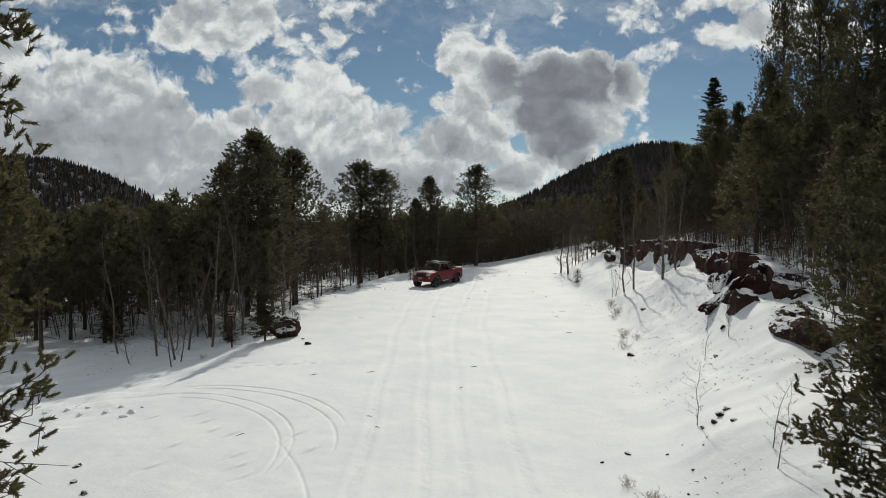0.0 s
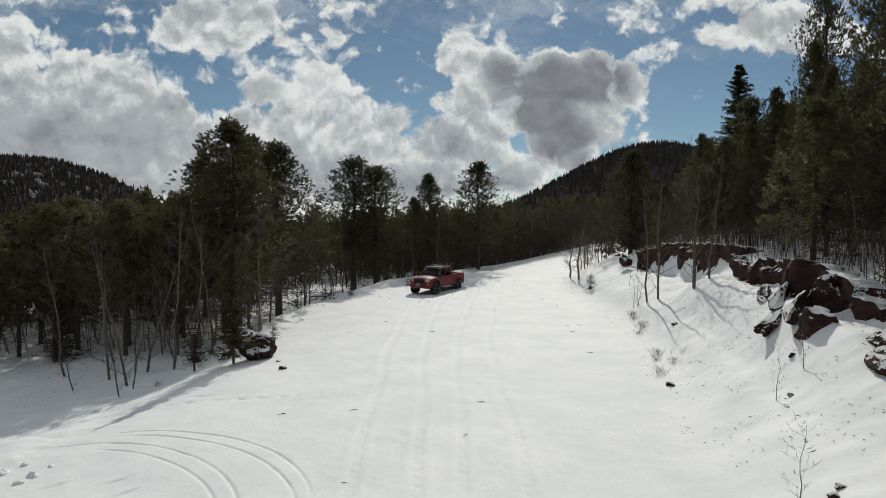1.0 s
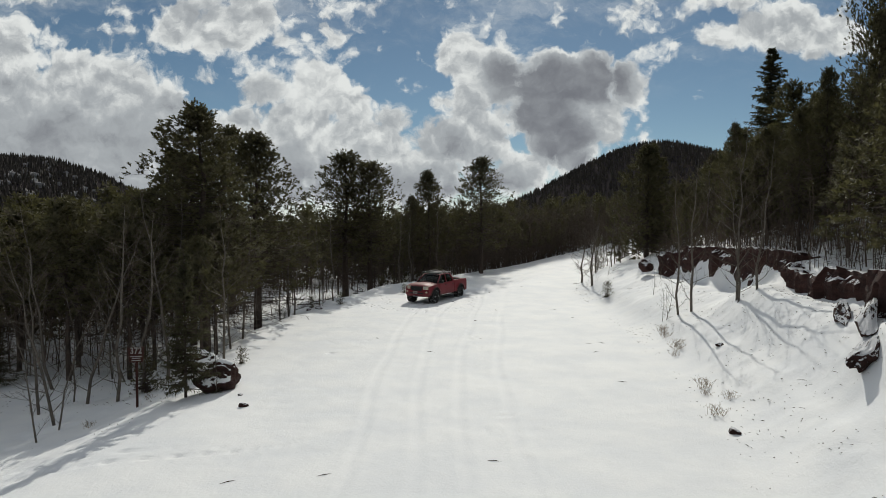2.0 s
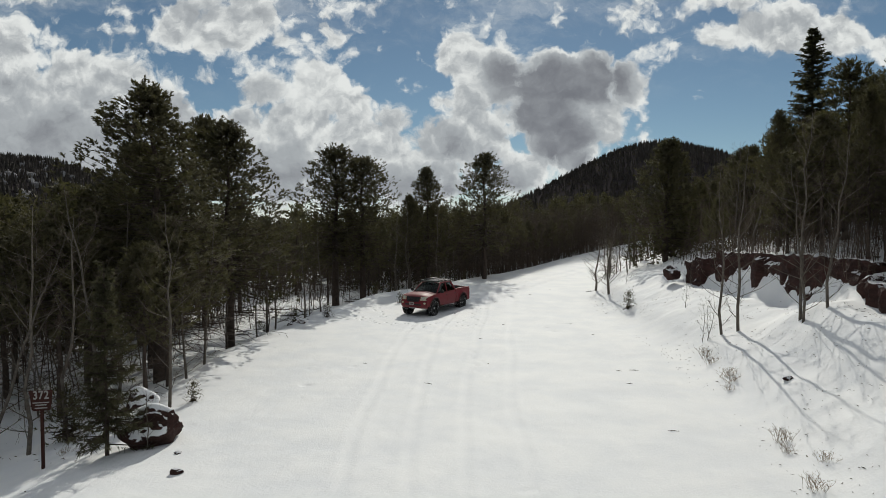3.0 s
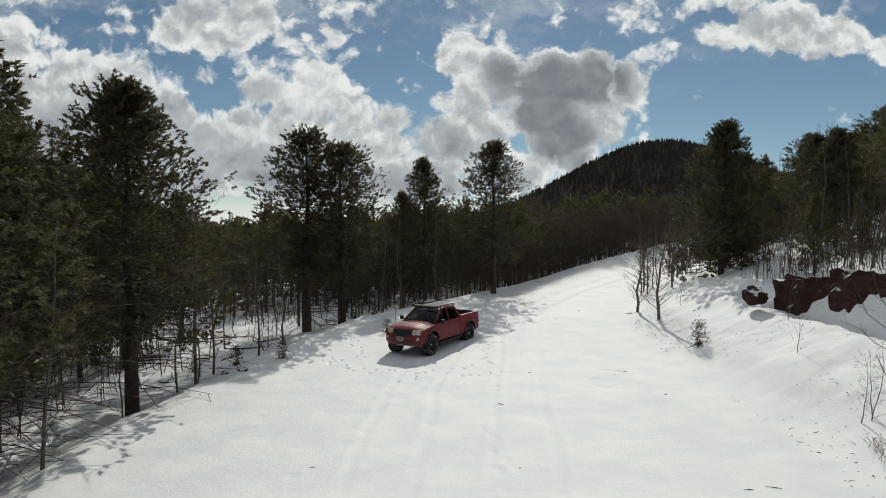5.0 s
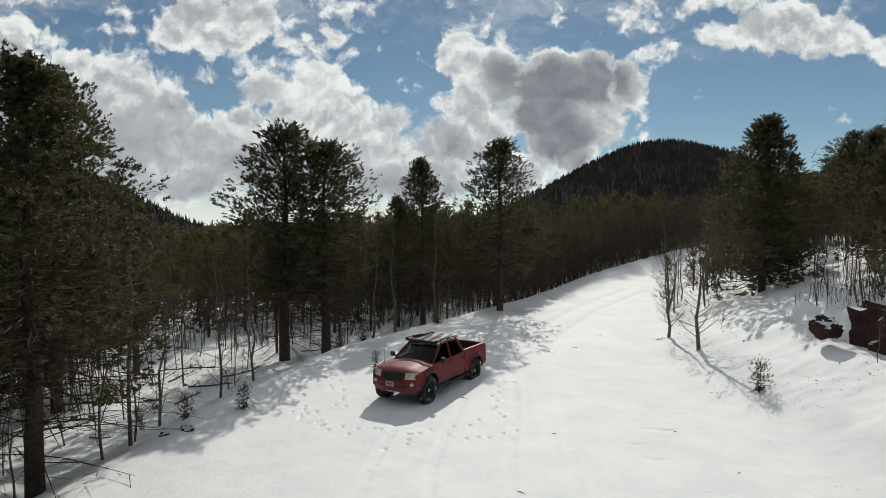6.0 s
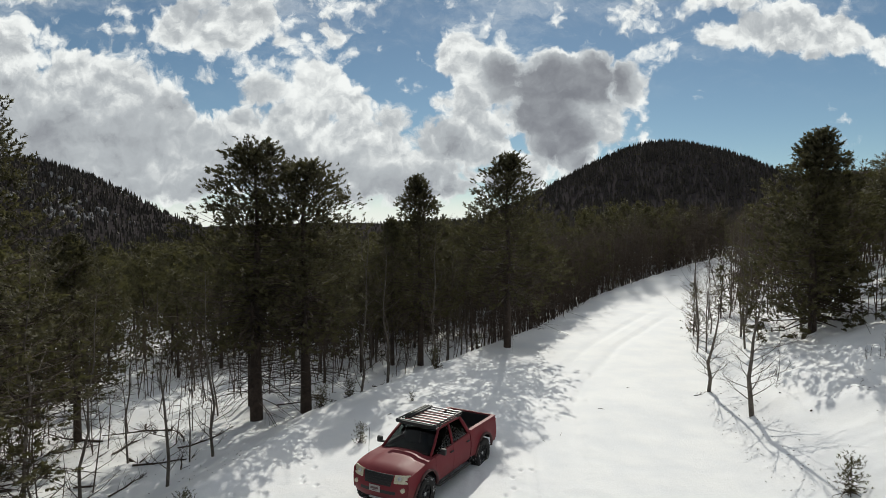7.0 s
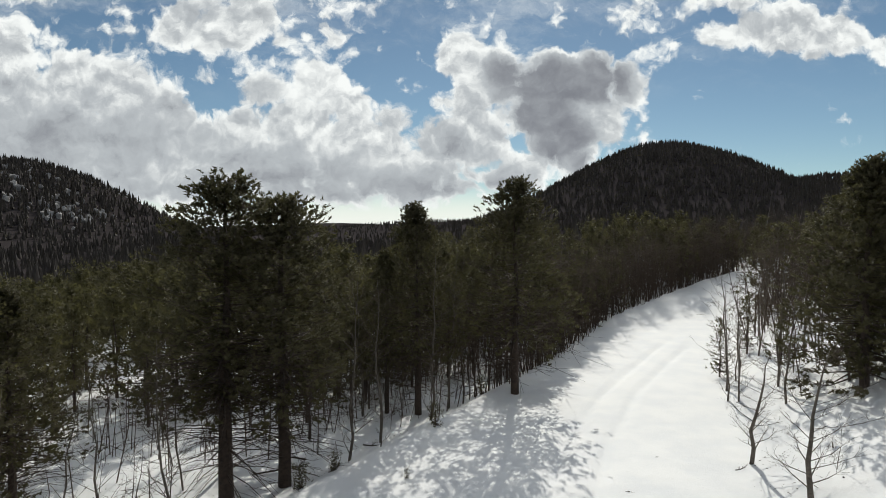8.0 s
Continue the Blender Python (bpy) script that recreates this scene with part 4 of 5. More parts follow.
def paint_material():
    mat, n = material("red_paint")
    place = n.add("ShaderNodeTexCoord", 3)
    dust = n.noise(place, 2.2, 6.0, 0.65)
    fine = n.noise(place, 40.0, 4.0, 0.6)
    sep = n.tree.nodes.new("ShaderNodeSeparateXYZ")
    n.tree.links.new(place, sep.inputs[0])
    low = n.math("MULTIPLY", n.step(n.math("ADD", sep.outputs[2], n.math("MULTIPLY", dust, 0.5)), 1.15, 0.55), 0.45)
    colour = n.mix(n.math("MULTIPLY_ADD", dust, 0.25, n.math("MULTIPLY", fine, 0.1)), (0.155, 0.013, 0.021, 1), (0.245, 0.044, 0.051, 1))
    colour = n.mix(low, colour, (0.17, 0.075, 0.068, 1))
    rough = n.math("MULTIPLY_ADD", dust, 0.3, 0.46)
    n.add("ShaderNodeOutputMaterial", Surface=n.add("ShaderNodeBsdfPrincipled", Base_Color=colour, Roughness=rough, Coat_Weight=0.05, Coat_Roughness=0.35, Specular_IOR_Level=0.26))
    return mat


def snowy_rubber():
    """Tyre rubber with snow packed into it here and there."""
    mat, n = material("tyre_rubber")
    place = n.add("ShaderNodeTexCoord", 3)
    fine = n.noise(place, 40.0, 4.0, 0.6)
    packed = n.step(n.math("MULTIPLY_ADD", fine, 0.5, n.math("MULTIPLY", n.noise(place, 9.0, 5.0, 0.6), 0.7)), 0.66, 0.74)
    colour = n.mix(packed, n.mix(fine, (0.010, 0.010, 0.010, 1), (0.034, 0.033, 0.032, 1)), (0.62, 0.62, 0.64, 1))
    n.add("ShaderNodeOutputMaterial", Surface=n.add("ShaderNodeBsdfPrincipled", Base_Color=colour, Roughness=0.85, Specular_IOR_Level=0.3))
    return mat


RED = paint_material()
GLASS = glass_material()
DIRTY_RED = simple("dirty_red_paint", (0.050, 0.022, 0.021), (0.110, 0.050, 0.046), 0.75, 9.0)
BLACK = simple("black_plastic", (0.010, 0.010, 0.011), (0.022, 0.022, 0.023), 0.6, 20.0)
BLACK_METAL = simple("black_powder_coat", (0.014, 0.014, 0.015), (0.034, 0.034, 0.035), 0.58, 20.0, spec=0.4)
RUBBER = snowy_rubber()
ALUMINIUM = simple("worn_aluminium", (0.16, 0.16, 0.165), (0.34, 0.34, 0.35), 0.36, 16.0, metal=0.9)
LENS = simple("headlamp_lens", (0.44, 0.41, 0.29), (0.62, 0.58, 0.44), 0.15, 12.0, coat=0.8)
CHROME = simple("bright_metal", (0.38, 0.38, 0.39), (0.55, 0.55, 0.56), 0.3, 10.0, metal=1.0)
TAIL_RED = simple("tail_lamp_red", (0.20, 0.01, 0.01), (0.30, 0.02, 0.02), 0.2, 10.0, coat=0.6)
PLATE = simple("number_plate_white", (0.28, 0.26, 0.25), (0.40, 0.38, 0.36), 0.5, 30.0)
PLATE_INK = simple("plate_ink", (0.10, 0.06, 0.06), (0.14, 0.08, 0.08), 0.5, 30.0)
SEAT = simple("seat_cloth", (0.030, 0.030, 0.032), (0.060, 0.058, 0.056), 0.9, 30.0)

WB = 3.47  # wheelbase
REAR = -4.46
TYRE_R = 0.44


def grid_part(name, xs, ys, surf, mat, parent, label="", thick=0.02, smooth=True, inward=None):
    """A panel: surf(u, v) over a grid, given thickness."""
    verts, faces = [], []
    nu, nv = len(xs), len(ys)
    for u in xs:
        for v in ys:
            verts.append(Vector(surf(u, v)))
    for i in range(nu - 1):
        for j in range(nv - 1):
            faces.append((i * nv + j, (i + 1) * nv + j, (i + 1) * nv + j + 1, i * nv + j + 1))
    mesh = as_mesh(name, verts, faces, mat, smooth)
    bm = bmesh.new()
    bm.from_mesh(mesh)
    bmesh.ops.recalc_face_normals(bm, faces=bm.faces)
    if inward is not None:
        mid = sum((f.normal * f.calc_area() for f in bm.faces), Vector())
        if mid.dot(Vector(inward)) > 0:
            bmesh.ops.reverse_faces(bm, faces=bm.faces)
    bmesh.ops.solidify(bm, geom=bm.faces[:], thickness=thick)
    bm.to_mesh(mesh)
    bm.free()
    if smooth:
        mesh.polygons.foreach_set("use_smooth", [True] * len(mesh.polygons))
        mesh.set_sharp_from_angle(angle=radians(32))
    return mesh_part(name, mesh, parent, label)


def box_bm(cx, cy, cz, sx, sy, sz, bevel=0.0, m=None):
    bm = bmesh.new()
    mat = Matrix.Translation((cx, cy, cz)) @ Matrix.Diagonal((sx, sy, sz, 1))
    bmesh.ops.create_cube(bm, size=1, matrix=(m @ mat) if m is not None else mat)
    if bevel:
        bmesh.ops.bevel(bm, geom=bm.edges[:], offset=bevel, segments=2, affect="EDGES", profile=0.6)
    return bm


def tube_part(name, points, r, mat, parent, label="", sides=8):
    tv, tf = [], []
    tube(tv, tf, points, [r] * len(points), sides)
    tf.append(tuple(reversed(range(sides))))
    return mesh_part(name, as_mesh(name, tv, tf, mat, True), parent, label)


def lathe(profile, steps, mat_name, mats, axis_y=0.0):
    """Revolves (radius, y) pairs about the y axis."""
    verts, faces = [], []
    k = len(profile)
    for s in range(steps):
        a = 2 * math.pi * s / steps
        for r, y in profile:
            verts.append((r * math.cos(a), y + axis_y, r * math.sin(a)))
    for s in range(steps):
        t = (s + 1) % steps
        for j in range(k - 1):
            faces.append((s * k + j, t * k + j, t * k + j + 1, s * k + j + 1))
    return as_mesh(mat_name, verts, faces, mats, True)


def arch(x, base):
    """The lower edge of a body side, with the wheel arches cut out."""
    z = base
    for c in (0.0, -WB):
        d = 0.555 ** 2 - (x - c) ** 2
        if d > 0:
            z = max(z, 0.46 + math.sqrt(d))
    return z


def belt(x):
    """The upper edge of fender and doors."""
    return float(np.interp(x, (-2.62, -1.5, -0.55, 0.0, 0.45, 0.75), (1.26, 1.235, 1.20, 1.175, 1.12, 1.05)))


def half_width(x, z):
    w = 0.885 - 0.055 * abs((z - 0.86) / 0.4) ** 2
    w -= 0.10 * max(0.0, (x - 0.25) / 0.6) ** 2
    for c in (0.0, -WB):
        d = math.hypot(x - c, (z - 0.45) * 1.0)
        w += 0.055 * math.exp(-(((d - 0.56) / 0.12) ** 2))
    return w


def span(a, b, step=0.06):
    k = max(2, int(round(abs(b - a) / step)) + 1)
    return [a + (b - a) * i / (k - 1) for i in range(k)]


def build_truck():
    truck = new("pickup_truck")
    rows = span(0, 1, 0.14)

    def side(name, x0, x1, top, base, s, label=""):
        def surf(u, v):
            lo = arch(u, base)
            z = lo + (top(u) - lo) * v
            return (u, s * half_width(u, z), z)

        return grid_part(name, span(x0, x1, 0.05), rows, surf, RED, truck, label, 0.03, inward=(0, -s, 0))

    for s in (1, -1):
        side("front_fender", 0.74, -0.545, belt, 0.55, s)
        door_f = side("front_door", -0.555, -1.555, belt, 0.50, s)
        door_r = side("rear_door", -1.565, -2.61, belt, 0.50, s)
        side("bed_side", -2.66, REAR, lambda x: 1.30 + 0.015 * (x + 2.66) / -1.8, 0.55, s)
        for door, x in ((door_f, -1.42), (door_r, -2.42)):
            y = s * (half_width(x, 1.08) + 0.025)
            part("handle", box_bm(x, y, 1.09, 0.17, 0.035, 0.035, 0.01), BLACK, door, "black door handle")
        # flares over the wheels
        for c, nm in ((0.0, "front_flare"), (-WB, "rear_flare")):
            pts = []
            for i in range(15):
                a = math.pi * (i / 14) * 0.94 + 0.09
                x, z = c + 0.57 * math.cos(a), 0.46 + 0.57 * math.sin(a)
                pts.append((x, s * (half_width(x, z) + 0.012), z))
            tube_part(nm, pts, 0.034, DIRTY_RED, truck, "dull wheel-arch flare grey with road dirt")
        # step bar
        tube_part("step_bar", [(-0.62, s * 0.80, 0.45), (-0.72, s * 0.90, 0.42), (-2.55, s * 0.90, 0.42), (-2.65, s * 0.80, 0.45)], 0.035, BLACK_METAL, truck, "worn dark metal step bar")
        # mirrors
        mir = part("mirror", box_bm(-0.72, s * 0.99, 1.31, 0.10, 0.16, 0.17, 0.04), BLACK, truck, "black door mirror")
        part("mirror_arm", box_bm(-0.72, s * 0.89, 1.26, 0.06, 0.14, 0.05, 0.015), BLACK, mir)

    # hood with a raised middle
    def hood(u, v):
        w = half_width(u, belt(u)) - 0.012
        y = v * w
        bulge = 0.035 * max(0.0, 1 - (abs(v) / 0.62) ** 4) if abs(v) < 0.62 else 0.0
        drop = 0.0 if u < 0.5 else 0.10 * ((u - 0.5) / 0.30) ** 2
        return (u - 0.06 * abs(v) ** 3 * max(0.0, u), y, belt(min(u, 0.75)) + 0.045 * (1 - v * v) + bulge - drop)

    grid_part("hood", span(0.78, -0.60, 0.06), span(-1, 1, 0.08), hood, RED, truck, "", 0.03, inward=(0, 0, -1))

    # nose: bumper cover with its openings as parts set on it
    def nose_x(y, z):
        a = abs(y) / 0.82
        return 0.86 + 0.03 * math.exp(-(((z - 0.72) / 0.15) ** 2)) - 0.20 * a ** 3.2 - 0.05 * max(0.0, (z - 0.95) / 0.15) - 0.9 * max(0.0, 0.56 - z) ** 1.3

    def nose(u, v):
        return (nose_x(u, v), u, v)

    grid_part("bumper_cover", span(-0.82, 0.82, 0.07), span(0.45, 1.06, 0.06), nose, RED, truck, "", 0.04, inward=(-1, 0, 0))

    def on_nose(y0, y1, z0, z1, out, taper=0.0):
        def surf(u, v):
            k = (v - z0) / (z1 - z0)
            y = u * (1 - taper * (1 - k))
            return (nose_x(y, v) + out, y, v)

        return span(y0, y1, 0.05), span(z0, z1, 0.05), surf

    gx, gz, gs = on_nose(-0.43, 0.43, 0.815, 1.085, 0.012, 0.14)
    grille = grid_part("grille", gx, gz, gs, BLACK, truck, "flat black mesh grille", 0.03, inward=(-1, 0, 0))
    for i in range(4):
        bx, bz, bs = on_nose(-0.40, 0.40, 0.85 + 0.058 * i, 0.866 + 0.058 * i, 0.026, 0.1)
        grid_part("bar", bx, bz, bs, BLACK_METAL, grille, "", 0.015, inward=(-1, 0, 0))
    bx, bz, bs = on_nose(-0.50, 0.50, 0.615, 0.695, 0.008)
    grid_part("lower_intake", bx, bz, bs, BLACK, truck, "black lower air intake", 0.03, inward=(-1, 0, 0))
    for s in (1, -1):
        hx, hz, hs = on_nose(s * 0.46, s * 0.815, 0.90, 1.10, 0.018)
        lamp = grid_part("headlight", hx, hz, hs, LENS, truck, "clear glass headlight with yellowed lens", 0.05, inward=(-1, 0, 0))
        bm = bmesh.new()
        bmesh.ops.create_uvsphere(bm, u_segments=14, v_segments=8, radius=0.058, matrix=Matrix.Translation((nose_x(0.58, 1.01) + 0.0, s * 0.58, 1.01)))
        part("bulb_bowl", bm, CHROME, lamp, smooth=True)
        bm = bmesh.new()
        bmesh.ops.create_cone(bm, cap_ends=True, segments=16, radius1=0.062, radius2=0.05, depth=0.05, matrix=Matrix.Translation((nose_x(0.68, 0.74) + 0.012, s * 0.68, 0.74)) @ Euler((0, radians(90), 0)).to_matrix().to_4x4())
        part("fog_light", bm, LENS, truck, "round pale fog light")
    plate = part("number_plate", box_bm(nose_x(0, 0.70) + 0.035, -0.05, 0.715, 0.015, 0.31, 0.155, 0.004), PLATE, truck, "small white number plate")
    part("plate_bar", box_bm(nose_x(0, 0.70) + 0.045, -0.05, 0.725, 0.006, 0.22, 0.05), PLATE_INK, plate)
    part("plate_bar", box_bm(nose_x(0, 0.70) + 0.045, -0.05, 0.675, 0.006, 0.13, 0.018), PLATE_INK, plate)
    part("skid_plate", box_bm(0.55, 0, 0.47, 0.45, 0.9, 0.05, 0.015, Matrix.Rotation(radians(-8), 4, "Y")), BLACK_METAL, truck)
    tube_part("tow_bar", [(0.80, -0.22, 0.49), (0.88, -0.22, 0.47), (0.88, 0.22, 0.47), (0.80, 0.22, 0.49)], 0.022, CHROME, truck, "bright metal bar below the bumper")

    # inner body, dark, closing the gaps between panels
    part("inner_body", box_bm(-1.12, 0, 0.83, 3.0, 1.52, 0.62, 0.05), BLACK, truck)
    part("frame_rail", box_bm(-2.4, 0, 0.55, 4.0, 0.86, 0.16, 0.03), BLACK_METAL, truck)
    tube_part("front_axle", [(0, -0.75, 0.41), (0, 0.75, 0.41)], 0.05, BLACK_METAL, truck)
    tube_part("rear_axle", [(-WB, -0.75, 0.41), (-WB, 0.75, 0.41)], 0.06, BLACK_METAL, truck)

    # greenhouse
    base_z = 1.235
    corner = {  # x, half width, z of the cab's corners
        "a_lo": (-0.48, 0.745, 1.215), "a_hi": (-1.16, 0.585, 1.725), "b_lo": (-1.56, 0.815, 1.255), "b_hi": (-1.66, 0.605, 1.765),
        "c_lo": (-2.60, 0.80, 1.275), "c_hi": (-2.38, 0.595, 1.735),
    }

    def at(k, s, grow=0.0):
        x, y, z = corner[k]
        return Vector((x, s * (y + grow), z))

    def quad_panel(name, a, b, c, d, mat, thick, label="", bow=0.0, out=(0, 0, 1), parent=truck):
        a, b, c, d = Vector(a), Vector(b), Vector(c), Vector(d)
        o = Vector(out)

        def surf(u, v):
            p = a.lerp(b, u).lerp(d.lerp(c, u), v)
            return p + o * bow * (1 - (2 * u - 1) ** 2) * (0.5 + 0.5 * math.sin(math.pi * v))

        return grid_part(name, span(0, 1, 0.1), span(0, 1, 0.2), surf, mat, parent, label, thick, inward=-o)

    def inset(p, q, f):
        return Vector(p).lerp(Vector(q), f)

    quad_panel("windshield", at("a_lo", -1, -0.03), at("a_lo", 1, -0.03), at("a_hi", 1, -0.035), at("a_hi", -1, -0.035), GLASS, 0.008, "dark tinted windshield", 0.07, (1, 0, 0.7))
    quad_panel("rear_window", at("c_lo", -1, -0.06), at("c_lo", 1, -0.06), at("c_hi", 1, -0.05), at("c_hi", -1, -0.05), GLASS, 0.008, "dark rear window", 0.02, (-1, 0, 0.2))
    quad_panel("cab_back", (-2.615, -0.78, 0.9), (-2.615, 0.78, 0.9), (-2.61, 0.78, 1.29), (-2.61, -0.78, 1.29), RED, 0.03, "", 0.0, (-1, 0, 0))

    def roof(u, v):
        y = np.interp(u, (-2.40, -1.66, -1.14), (0.60, 0.615, 0.592))
        z = np.interp(u, (-2.40, -1.9, -1.5, -1.14), (1.735, 1.775, 1.775, 1.728))
        return (u, v * y, z + 0.03 * (1 - v * v) - 0.02 * abs(v) ** 6)

    grid_part("roof", span(-1.13, -2.40, 0.08), span(-1, 1, 0.1), roof, RED, truck, "", 0.03, inward=(0, 0, -1))
    for s in (1, -1):
        for lo, hi, r, nm in (("a_lo", "a_hi", 0.035, "front_pillar"), ("b_lo", "b_hi", 0.038, "middle_pillar"), ("c_lo", "c_hi", 0.055, "rear_pillar")):
            tube_part(nm, [at(lo, s), inset(at(lo, s), at(hi, s), 0.5) + Vector((0, s * 0.012, 0)), at(hi, s)], r, RED, truck, "", 8)
        tube_part("roof_rail", [at("a_hi", s), at("b_hi", s), at("c_hi", s)], 0.030, RED, truck)
        o = (0, s, 0.35)
        quad_panel("front_side_window", at("a_lo", s, 0.04), at("b_lo", s, 0.0), at("b_hi", s, 0.0), at("a_hi", s, 0.0), GLASS, 0.006, "dark side window glass", 0.015, o)
        quad_panel("rear_side_window", at("b_lo", s), at("c_lo", s), at("c_hi", s), at("b_hi", s), GLASS, 0.006, "dark side window glass", 0.015, o)
        quad_panel("door_sill", (-0.52, s * 0.83, 1.19), (-2.60, s * 0.84, 1.25), (-2.60, s * 0.79, 1.285), (-0.52, s * 0.74, 1.225), RED, 0.02, "", 0.0, (0, s, 1))
        part("front_seat", box_bm(-1.45, s * 0.36, 1.22, 0.16, 0.46, 0.62, 0.06, Matrix.Rotation(radians(0), 4, "Y")), SEAT, truck, "dark cloth seat")
    part("rear_seat", box_bm(-2.35, 0, 1.18, 0.16, 1.25, 0.52, 0.06), SEAT, truck, "dark cloth seat")
    part("dashboard", box_bm(-0.74, 0, 1.14, 0.42, 1.30, 0.16, 0.05), BLACK, truck)
    tube_part("wiper", [(-0.50, 0.10, 1.235), (-0.62, -0.45, 1.315)], 0.010, BLACK, truck)
    tube_part("antenna", [(0.05, -0.83, 1.17), (0.03, -0.84, 1.85)], 0.006, BLACK, truck)

    # load bed
    part("bed_floor", box_bm((REAR - 2.66) / 2, 0, 0.84, 1.78, 1.50, 0.06), BLACK, truck, "black load bed liner")
    for s in (1, -1):
        part("bed_liner", box_bm((REAR - 2.66) / 2, s * 0.735, 1.06, 1.76, 0.05, 0.44), BLACK, truck)
        part("bed_rail", box_bm((REAR - 2.66) / 2, s * 0.79, 1.315, 1.80, 0.125, 0.03, 0.01), RED, truck, "dusty faded red bed rail")
        part("tail_light", box_bm(REAR + 0.02, s * 0.80, 1.05, 0.10, 0.13, 0.34, 0.02), TAIL_RED, truck, "red tail light")
    part("bed_front", box_bm(-2.69, 0, 1.07, 0.05, 1.50, 0.48, 0.01), BLACK, truck)
    gate = part("tailgate", box_bm(REAR + 0.01, 0, 1.02, 0.07, 1.44, 0.56, 0.02), RED, truck)
    part("gate_liner", box_bm(REAR + 0.06, 0, 1.03, 0.03, 1.40, 0.50, 0.01), BLACK, gate)
    part("gate_cap", box_bm(REAR + 0.01, 0, 1.31, 0.08, 1.46, 0.03, 0.01), RED, gate)
    part("handle", box_bm(REAR - 0.03, 0, 1.19, 0.03, 0.2, 0.07, 0.01), BLACK, gate)
    part("rear_bumper", box_bm(REAR - 0.07, 0, 0.66, 0.16, 1.66, 0.17, 0.04), BLACK_METAL, truck)

    # roof rack
    rack = new("roof_rack")
    rack.parent = truck
    tagged(rack, "black metal roof rack with cross slats and a light bar")
    z = 1.865
    for s in (1, -1):
        tube_part("side_rail", [(-1.02, s * 0.60, z), (-2.55, s * 0.60, z), (-2.58, s * 0.57, z - 0.02)], 0.022, BLACK_METAL, rack)
        tube_part("lower_rail", [(-1.02, s * 0.60, z - 0.06), (-2.55, s * 0.60, z - 0.06)], 0.014, BLACK_METAL, rack)
        for x in (-1.25, -1.8, -2.35):
            part("foot", box_bm(x, s * 0.595, z - 0.07, 0.06, 0.03, 0.12, 0.008), BLACK_METAL, rack)
    for i in range(8):
        x = -1.05 - 1.5 * i / 7
        part("slat", box_bm(x, 0, z - 0.012, 0.065 if i % 2 else 0.05, 1.18, 0.026, 0.006), ALUMINIUM, rack, "worn bare aluminium slat")
    for y in (-0.44, -0.34):
        tube_part("tool_tube", [(-1.15, y, z + 0.035), (-2.45, y, z + 0.035)], 0.035, BLACK, rack, "black tube strapped to the rack")
    part("light_bar", box_bm(-1.0, 0, z - 0.06, 0.07, 1.22, 0.08, 0.02), BLACK, rack, "long black light bar")
    for s in (1, -1):
        bm = bmesh.new()
        bmesh.ops.create_cone(bm, cap_ends=True, segments=14, radius1=0.06, radius2=0.06, depth=0.07, matrix=Matrix.Translation((-0.98, s * 0.58, z - 0.03)) @ Euler((0, radians(90), 0)).to_matrix().to_4x4())
        part("spot_lamp", bm, BLACK, rack, "round black spot lamp")

    # wheels
    tyre = lathe([(0.235, -0.13), (0.31, -0.158), (0.40, -0.162), (0.43, -0.145), (TYRE_R - 0.008, -0.11), (TYRE_R - 0.008, 0.11), (0.43, 0.145), (0.40, 0.162), (0.31, 0.158), (0.235, 0.13)], 36, "tyre", RUBBER)
    rim = lathe([(0.24, -0.11), (0.245, 0.10), (0.225, 0.105), (0.21, 0.06), (0.16, 0.035), (0.0, 0.03)], 28, "rim", BLACK_METAL)
    tv, tf = [], []
    for i in range(30):
        for row, (y, wy) in enumerate(((-0.115, 0.07), (-0.037, 0.058), (0.037, 0.058), (0.115, 0.07))):
            a = 2 * math.pi * (i + 0.5 * (row % 2)) / 30
            b = len(tv)
            for r in (TYRE_R - 0.014, TYRE_R + 0.010):
                for da, dy in ((-0.065, -wy / 2), (0.065, -wy / 2), (0.065, wy / 2), (-0.065, wy / 2)):
                    tv.append((r * math.cos(a + da), y + dy, r * math.sin(a + da)))
            tf.extend([(b + 4, b + 5, b + 6, b + 7), (b, b + 1, b + 5, b + 4), (b + 1, b + 2, b + 6, b + 5), (b + 2, b + 3, b + 7, b + 6), (b + 3, b, b + 4, b + 7)])
    tread = as_mesh("tread", tv, tf, RUBBER)
    spoke_verts, spoke_faces = [], []
    for i in range(6):
        a = 2 * math.pi * i / 6
        tube(spoke_verts, spoke_faces, [(0.05 * math.cos(a), 0.075, 0.05 * math.sin(a)), (0.225 * math.cos(a), 0.09, 0.225 * math.sin(a))], [0.03, 0.028], 6)
    spokes = as_mesh("spokes", spoke_verts, spoke_faces, BLACK_METAL, True)
    hub = lathe([(0.055, 0.06), (0.055, 0.10), (0.04, 0.115), (0.0, 0.115)], 16, "hub", CHROME)
    for x in (0.0, -WB):
        for s in (1, -1):
            wheel = mesh_part("wheel", rim, truck, "black six-spoke wheel with knobbly tyre")
            wheel.matrix_local = pose(x, s * 0.775, TYRE_R - 0.012, 0, 0, 0 if s > 0 else 180) @ pose(0, 0, 0, 0, 14 * x, 0)
            mesh_part("tyre", tyre, wheel)
            tagged(mesh_part("tread", tread, wheel), kind="stuff")
            mesh_part("spokes", spokes, wheel)
            mesh_part("hub", hub, wheel)
    return tagged(truck, "dusty red crew-cab pickup truck with black roof rack parked on snow", "truck")


build_truck().matrix_world = pose(0.0, 0.0, 0.0, -1.2, -0.6, 242)


